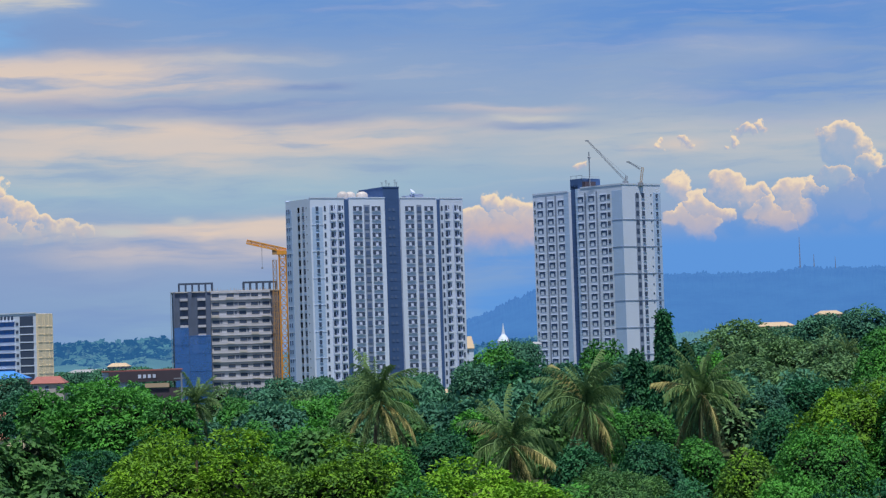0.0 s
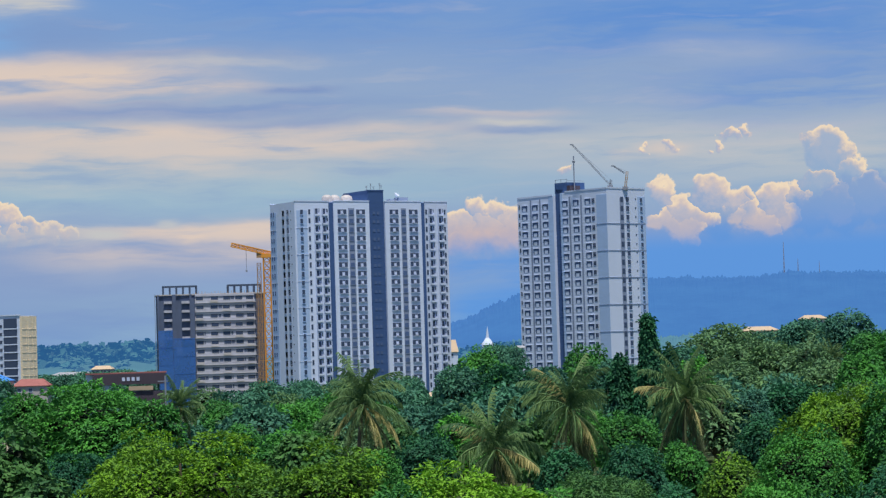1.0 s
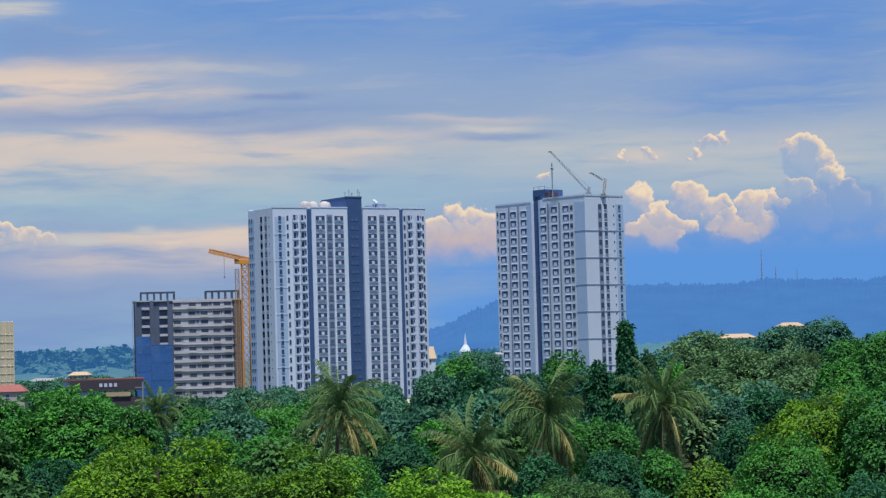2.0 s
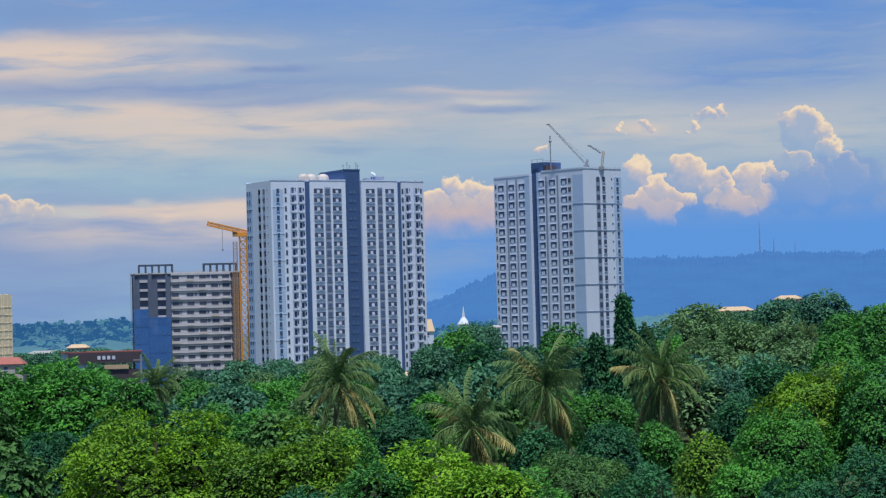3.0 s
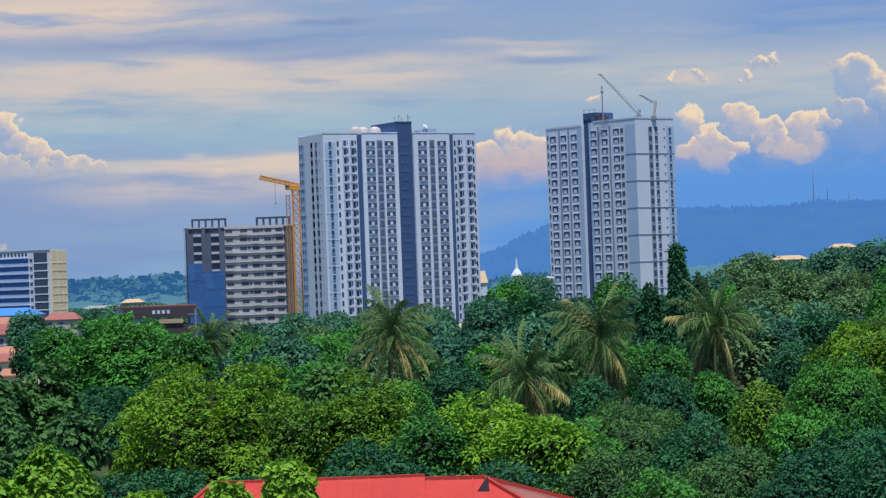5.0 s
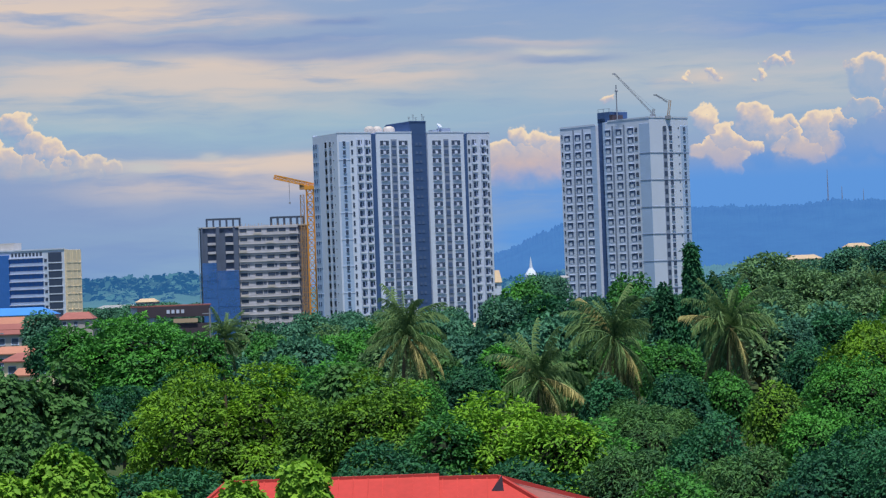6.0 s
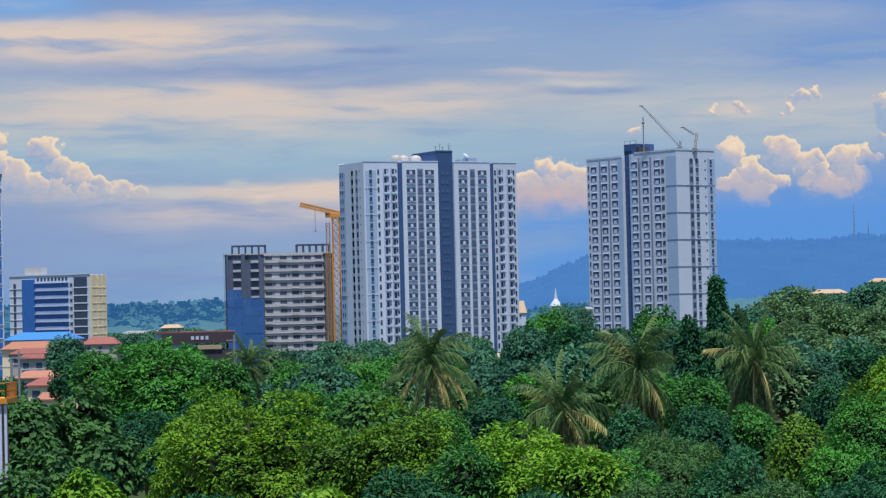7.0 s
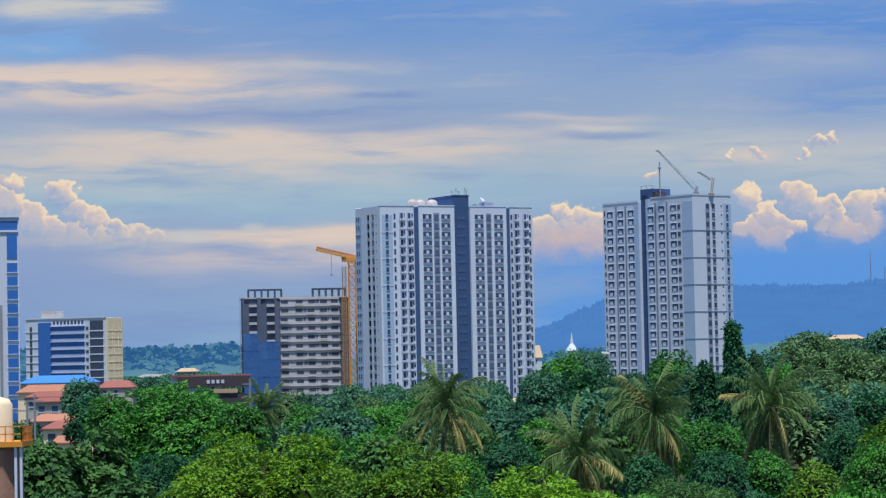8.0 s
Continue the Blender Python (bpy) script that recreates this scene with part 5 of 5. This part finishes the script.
def build_blue_office():
    k = 1150 / 700
    t = empty("office_building", heading(-112.54 * k, 690.89 * k, -25), "white office block with blue glass bands and cream end", "office building")
    # local x runs left along the front as negative values, the end wall runs back along +y at x = 0
    z = lambda v: 17 + (v - 17) * k
    top, L = z(30.5), 27.0 * k
    part("front_wall", shape((-L, -0.02, 0, 13.0, 0, top)), M_WHITE, t)
    part("end_wall", shape((-0.02, 0.4, 0.05, 12.9, 0, top - 0.2)), M_CREAM, t, "warm cream end wall")
    part("glass_tower", shape((-22.6 * k, -18.3 * k, -0.5, 0, 0, top - 1.6)), M_BLUEGLASS, t, "blue glass stair tower")
    part("glass_column", shape((-5.2 * k, -0.9 * k, -0.3, 0, 0, top - 1.2)), M_GLASS, t, "dark glazed corner column")
    part("slot_glass", shape((-25.6 * k, -24.8 * k, -0.15, 0, 4, top - 3.4)), M_GLASS, t, "tall dark slot window")
    n = 9
    for i in range(n):
        zz = top - 4.6 - 3.55 * i
        if zz < 1:
            break
        part("glass_band", shape((-18.2 * k, -7.2 * k, -0.25, 0, zz - 1.0, zz + 1.05)), M_BLUEGLASS, t, "blue ribbon window")
        for x in range(7):
            xx = -18.2 * k + 2.58 * x
            part("mullion", shape((xx - 0.08, xx + 0.08, -0.34, -0.25, zz - 1.0, zz + 1.05)), M_NAVY, t)
        part("sunshade", shape((-18.3 * k, -6.9 * k, -0.9, 0, zz + 1.05, zz + 1.35)), M_WHITE, t)
        part("floor_line", shape((-5.4 * k, -0.7 * k, -0.42, 0, zz - 1.5, zz - 1.0)), M_WHITE, t)
        part("floor_line", shape((-27.0 * k, -22.7 * k, -0.2, 0, zz - 1.35, zz - 1.1)), M_WHITE, t)
        part("window", shape((-6.6 * k, -5.8 * k, -0.15, 0, zz - 0.7, zz + 0.7)), M_GLASS, t)
        part("relief", shape((0.4, 0.5, 1.0, 12.4, zz - 1.55, zz - 1.25)), M_CREAM, t)
    for y in (0.8, 4.6, 6.0, 9.4, 12.2):
        part("pilaster", shape((0.4, 0.5, y, y + 0.35, 0, top - 0.6)), M_CREAM, t)
    for i in range(9):
        x = -17.6 * k + i * 1.95
        part("window", shape((x, x + 1.1, -0.15, 0, top - 2.6, top - 0.9)), M_GLASS, t)
    part("parapet", shape((-L - 0.2, 0.2, -0.3, 0.3, top, top + 0.6)), M_WHITE, t)
    part("roof_house", shape((-23.0 * k, -18.0 * k, 3, 9, top, z(32.9))), M_CONCRETE, t, "grey roof stair house")


build_blue_office()


def build_glass_tower():
    k = 640 / 600
    t = empty("office_tower", heading(-116.27 * k, 588.63 * k, 11.3), "pale office tower with a column of blue windows", "office tower")
    top = 17 + (52.55 - 17) * k
    part("wall", shape((-20, 0, 0, 14, 0, top)), M_WHITE, t)
    part("crown_glass", shape((-19.5, -0.25, -0.12, 0, top - 3.2, top - 0.9)), M_BLUEGLASS, t, "blue glass attic band")
    part("cornice", shape((-20.2, 0.2, -0.5, 14.2, top, top + 0.5), (-20.1, 0.1, -0.3, 0, top - 3.7, top - 3.2)), M_WHITE, t)
    part("tall_window", shape((-2.9, -0.35, -0.12, 0, top - 10.4, top - 4.2)), M_BLUEGLASS, t)
    pane = mesh_of("window", shape((-1.3, 1.3, -0.1, 0, 0, 2.35), (-0.04, 0.04, -0.14, -0.1, 0, 2.35), (-1.4, 1.4, -0.25, 0, -0.15, 0, 1)), [M_BLUEGLASS, M_WHITE])
    pane.polygons[0].material_index = 0
    for i in range(14):
        add("window", pane, t, pose(-1.62, 0, top - 13.8 - 3.42 * i))
    for i in range(14):
        add("window", pane, t, pose(-7.6, 0, top - 13.8 - 3.42 * i))
    part("fin", shape((-4.9, -4.2, -0.5, 0, 0, top - 22)), M_GREYSTEEL, t, "dark vertical fin")


build_glass_tower()

# ---------------------------------------------------------------- houses


def build_red_roof_house():
    t = empty("house", pose(0, 0, 0), "low house under a red painted sheet-metal hip roof", "house")
    ridge_z, eave_z, y0, y1, y2 = 9.04, 6.4, 100.2, 105.0, 109.8
    x0, x1 = -10.6, 0.7
    part("wall", shape((-13.2, 5.2, 100.8, 109.2, 0, eave_z)), M_CREAM, t)

    def slab(pts, thick=0.06):
        bm = bmesh.new()
        top = [bm.verts.new(p) for p in pts]
        bm.faces.new(top)
        low = [bm.verts.new(Vector(p) - Vector((0, 0, thick))) for p in pts]
        bm.faces.new(list(reversed(low)))
        for i in range(len(pts)):
            j = (i + 1) % len(pts)
            bm.faces.new((top[i], low[i], low[j], top[j]))
        return bm

    xm = -1.75
    part("roof_slope", slab([(x0 - 3.2, y0, eave_z), (xm, y0, eave_z), (xm, y1, ridge_z), (x0, y1, ridge_z)]), M_ROOF_RED, t)
    part("roof_slope", slab([(xm, y0, eave_z - 0.15), (5.6, y0, eave_z - 0.3), (x1, y1, ridge_z - 0.18), (xm, y1, ridge_z - 0.15)]), M_ROOF_RED, t)
    part("roof_slope", slab([(5.6, y0, eave_z - 0.3), (9.0, y1 - 1.0, eave_z - 0.1), (8.6, y2, eave_z - 0.1), (x1, y1 + 0.05, ridge_z - 0.2)]), M_ROOF_RUST, t, "weathered maroon hip slope")
    part("roof_slope", slab([(8.6, y2, eave_z), (x0 - 3.2, y2, eave_z), (x0, y1 + 0.05, ridge_z - 0.02), (x1, y1 + 0.05, ridge_z - 0.2)]), M_ROOF_RED, t)
    part("roof_slope", slab([(x0 - 3.2, y2, eave_z), (x0 - 3.2, y0, eave_z), (x0, y1, ridge_z - 0.01)]), M_ROOF_RED, t)
    for a, b in (((x0, y1, ridge_z), (xm, y1, ridge_z)), ((xm, y1, ridge_z - 0.12), (x1, y1, ridge_z - 0.14)), ((x0, y1, ridge_z), (x0 - 3.2, y0, eave_z)), ((x1, y1, ridge_z - 0.14), (5.6, y0, eave_z - 0.25)), ((x1, y1, ridge_z - 0.14), (8.8, y1 + 1.5, eave_z + 0.05))):
        bm = bmesh.new()
        bar(bm, a, b, 0.16)
        part("ridge_cap", bm, M_ROOF_RIDGE, t, "faded red ridge cap")
    # gable vent at the hip's head
    bm = bmesh.new()
    v = [bm.verts.new(p) for p in ((x1 - 0.30, y1 - 0.9, ridge_z - 0.66), (x1 + 0.22, y1 - 0.9, ridge_z - 0.68), (x1 + 0.16, y1 - 0.9, ridge_z - 0.02), (x1 + 0.1, y1 + 0.1, ridge_z - 0.12), (x1 + 0.7, y1 + 0.1, ridge_z - 0.7))]
    for q in ((0, 1, 2), (1, 4, 3, 2), (3, 0, 2), (0, 3, 4, 1)):
        bm.faces.new([v[i] for i in q])
    bm.faces.ensure_lookup_table()
    bm.faces[0].material_index = 1
    part("gable_vent", bm, [M_ROOF_RIDGE, M_BROWN], t, "small red gable with a dark vent")
    # standing ribs of the sheets on the front slope
    rib = bmesh.new()
    bar(rib, (0, y0, eave_z), (0, y1, ridge_z), 0.045)
    rib = mesh_of("rib", rib, M_ROOF_RED)
    for i in range(18):
        x = x0 + 0.3 + 0.62 * i
        add("rib", rib, t, pose(x, 0, 0.02 if x < xm else -0.13))


build_red_roof_house()


def build_house(x, y, ridge_z, width, depth, roof, wall, label, rise=1.6, turn=0.0, windows=3):
    t = empty("house", heading(x, y, turn), label, "house", "houses at the wood's edge")
    e = ridge_z - rise
    part("wall", shape((-width / 2, width / 2, 0, depth, 0, e)), wall, t)
    bm = bmesh.new()
    w, o = width / 2 + 0.5, 0.5
    p = [(-w, -o, e), (w, -o, e), (w, depth + o, e), (-w, depth + o, e), (-w * 0.62, depth / 2, ridge_z), (w * 0.62, depth / 2, ridge_z)]
    v = [bm.verts.new(q) for q in p] + [bm.verts.new((q[0], q[1], q[2] - 0.2)) for q in p[:4]]
    for q in ((0, 1, 5, 4), (1, 2, 5), (2, 3, 4, 5), (3, 0, 4), (6, 7, 1, 0), (7, 8, 2, 1), (8, 9, 3, 2), (9, 6, 0, 3), (9, 8, 7, 6)):
        bm.faces.new([v[i] for i in q])
    part("roof", bm, roof, t)
    win = slot_window(1.3, 1.2, M_WHITE)
    for i in range(windows):
        put_unit("window", win, t, pose(-width / 2 + width * (i + 0.5) / windows, 0, e - 2.1))
    return t


build_house(-162.0, 885.3, 14.2, 26, 14, M_ROOF_BLUE, M_WALL_GREY, "long low building with a bright blue sheet roof", 2.6, 0, 6)
build_house(-110.5, 590.0, 13.0, 13, 9, M_ROOF_ORANGE, M_CREAM, "house with an orange clay-tile roof", 1.7, 8)
build_house(-103.6, 550.5, 11.8, 8, 8, M_ROOF_RUST, M_WALL_GREY, "grey-walled house with a rusty red roof", 1.2, -10)
build_house(-95.3, 511.2, 10.9, 5.4, 6, M_ROOF_RUST, M_WALL_GREY, "narrow two-storey grey house with a rusty roof", 0.8, 6, 2)
build_house(-83.4, 452.4, 8.6, 7.4, 8, M_ROOF_ORANGE, M_WALL_GREY, "plain grey house with an orange clay roof", 1.2, 5)
build_house(-75.6, 423.3, 8.0, 8.7, 7, M_ROOF_RUST, M_CREAM, "house with a weathered red sheet roof", 1.3, -8)
build_house(-67.5, 374.0, 6.8, 2.6, 3, M_ROOF_ORANGE, M_CREAM, "small house with an orange roof", 1.0, 0, 1)
build_house(-141.5, 888.8, 11.9, 12, 9, M_ROOF_RUST, M_WALL_GREY, "house with a red roof below the office block", 2.4, 0)
build_house(-184.0, 1290, 12.5, 24, 14, M_ROOF_GREY, M_WALL_GREY, "grey-roofed shed beyond the wood", 2.0, 0, 5)
build_house(-195.0, 1490, 15.0, 12, 14, M_ROOF_TAN, M_WALL_GREY, "tan-roofed shed beyond the wood", 2.0, 0, 5)
build_house(-2.6, 520.0, 8.7, 8, 8, M_ROOF_TAN, M_CREAM, "house with a pale tan roof among the trees", 1.0, 0, 2)
build_house(10.6, 1250.0, 23.0, 6, 7, M_ROOF_TAN, M_WHITE, "pale gabled house beyond the towers", 6.0, 0, 1)
build_house(83.7, 634.5, 21.1, 8, 8, M_ROOF_TAN, M_CREAM, "tan-roofed house on the wooded rise", 1.0, 0, 3)
build_house(106.1, 691.9, 24.2, 6, 8, M_ROOF_TAN, M_CREAM, "small tan-roofed house high on the wooded rise", 1.0, 0, 2)
build_house(25.0, 699.5, 18.2, 2.2, 6, M_ROOF_GREY, M_WHITE, "narrow white house at the tower's foot", 0.6, 0, 1)


def build_church():
    t = empty("church", pose(33.2, 1449.6, 0), "small white church with a slender spire", "church")
    part("nave", shape((-3.2, 3.2, 0, 14, 0, 21.0)), M_WHITE, t)
    bm = bmesh.new()
    tube(bm, [(0, 2, 20.5), (0, 2, 22.5), (0, 2, 24.5), (0, 2, 31.0)], [3.6, 2.4, 1.0, 0.08], 8)
    part("spire", bm, M_WHITE, t)
    bm = bmesh.new()
    v = [bm.verts.new(p) for p in ((-3.6, 3.5, 21), (3.6, 3.5, 21), (0, 3.5, 23.5), (-3.6, 14.3, 21), (3.6, 14.3, 21), (0, 14.3, 23.5))]
    for q in ((0, 1, 2), (1, 4, 5, 2), (4, 3, 5), (3, 0, 2, 5), (0, 3, 4, 1)):
        bm.faces.new([v[i] for i in q])
    part("roof", bm, M_ROOF_GREY, t)


build_church()


def build_shop_block():
    t = empty("shop_building", heading(-50.6, 416.9, 7), "low dark-fronted shop building with a sign band on its roof", "shop building")
    part("wall", shape((-6.2, 6.6, 0, 9, 0, 12.0)), M_BROWN, t)
    part("annex", shape((-6.5, -2.5, 0.5, 9, 12.0, 15.2)), M_WHITE, t, "white roof annex")
    part("sign_band", shape((-5.4, 6.6, -0.3, 0, 13.2, 15.0)), M_BROWN, t, "dark brown sign band")
    for i in range(4):
        part("lettering_bar", shape((-0.6 + 0.8 * i, -0.1 + 0.8 * i, -0.36, -0.3, 13.8, 14.4)), M_LILAC, t)
    part("shop_front", shape((0.5, 4.5, -0.25, 0, 12.2, 12.9)), M_ROOF_TAN, t, "tan shop front")
    part("roof", shape((-6.6, 6.8, 0, 9.2, 15.0, 15.2)), M_ROOF_RUST, t)


build_shop_block()


def build_pole(x, y, height, label):
    t = empty("utility_pole", pose(x, y, 0), label, "pole")
    bm = bmesh.new()
    tube(bm, [(0, 0, -0.5), (0, 0, height * 0.5), (0, 0, height)], [0.16, 0.13, 0.10], 8)
    part("post", bm, M_GREYSTEEL, t)
    part("crossarm", shape((-0.9, 0.9, -0.06, 0.06, height - 0.7, height - 0.58)), M_GREYSTEEL, t)


build_pole(-47.1, 245.5, 14.4, "grey utility pole among the house roofs")
build_pole(-44.0, 225.7, 13.8, "grey utility pole among the house roofs")
build_pole(-31.5, 298.3, 15.2, "slim grey pole standing in the wood")


def build_water_tower():
    t = empty("water_tower", pose(-24.2, 117.5, 0), "brick-footed water tower with a pale tank and yellow rail", "water tower")
    bm = bmesh.new()
    tube(bm, [(0, 0, -0.3), (0, 0, 6), (0, 0, 13.3)], [1.5, 1.3, 1.05], 10)
    part("shaft", bm, M_SHAFT, t, "weathered brown brick shaft")
    part("platform", shape((-1.4, 1.3, -1.3, 1.3, 13.35, 13.6)), M_YELLOW, t, "yellow platform")
    bm = bmesh.new()
    for i in range(8):
        bar(bm, (-1.35 + 2.6 * i / 7, -1.25, 13.6), (-1.35 + 2.6 * i / 7, -1.25, 14.3), 0.05)
        bar(bm, (1.25, -1.25 + 2.5 * i / 7, 13.6), (1.25, -1.25 + 2.5 * i / 7, 14.3), 0.05)
    for z in (13.95, 14.3):
        bar(bm, (-1.35, -1.25, z), (1.25, -1.25, z), 0.05)
        bar(bm, (1.25, -1.25, z), (1.25, 1.25, z), 0.05)
    part("rail", bm, M_YELLOW, t, "yellow guard rail")
    bm = bmesh.new()
    tube(bm, [(-0.25, 0, 13.6), (-0.25, 0, 15.3), (-0.25, 0, 15.55), (-0.25, 0, 15.7)], [0.85, 0.85, 0.7, 0.2], 20)
    part("tank", bm, M_CREAM, t, "pale cream tank", True)
    for x in (0.95, 1.2):
        bm = bmesh.new()
        bar(bm, (x, -1.1, 0), (x, -1.1, 13.35), 0.12)
        part("leg", bm, M_WHITE, t, "white steel leg")


build_water_tower()
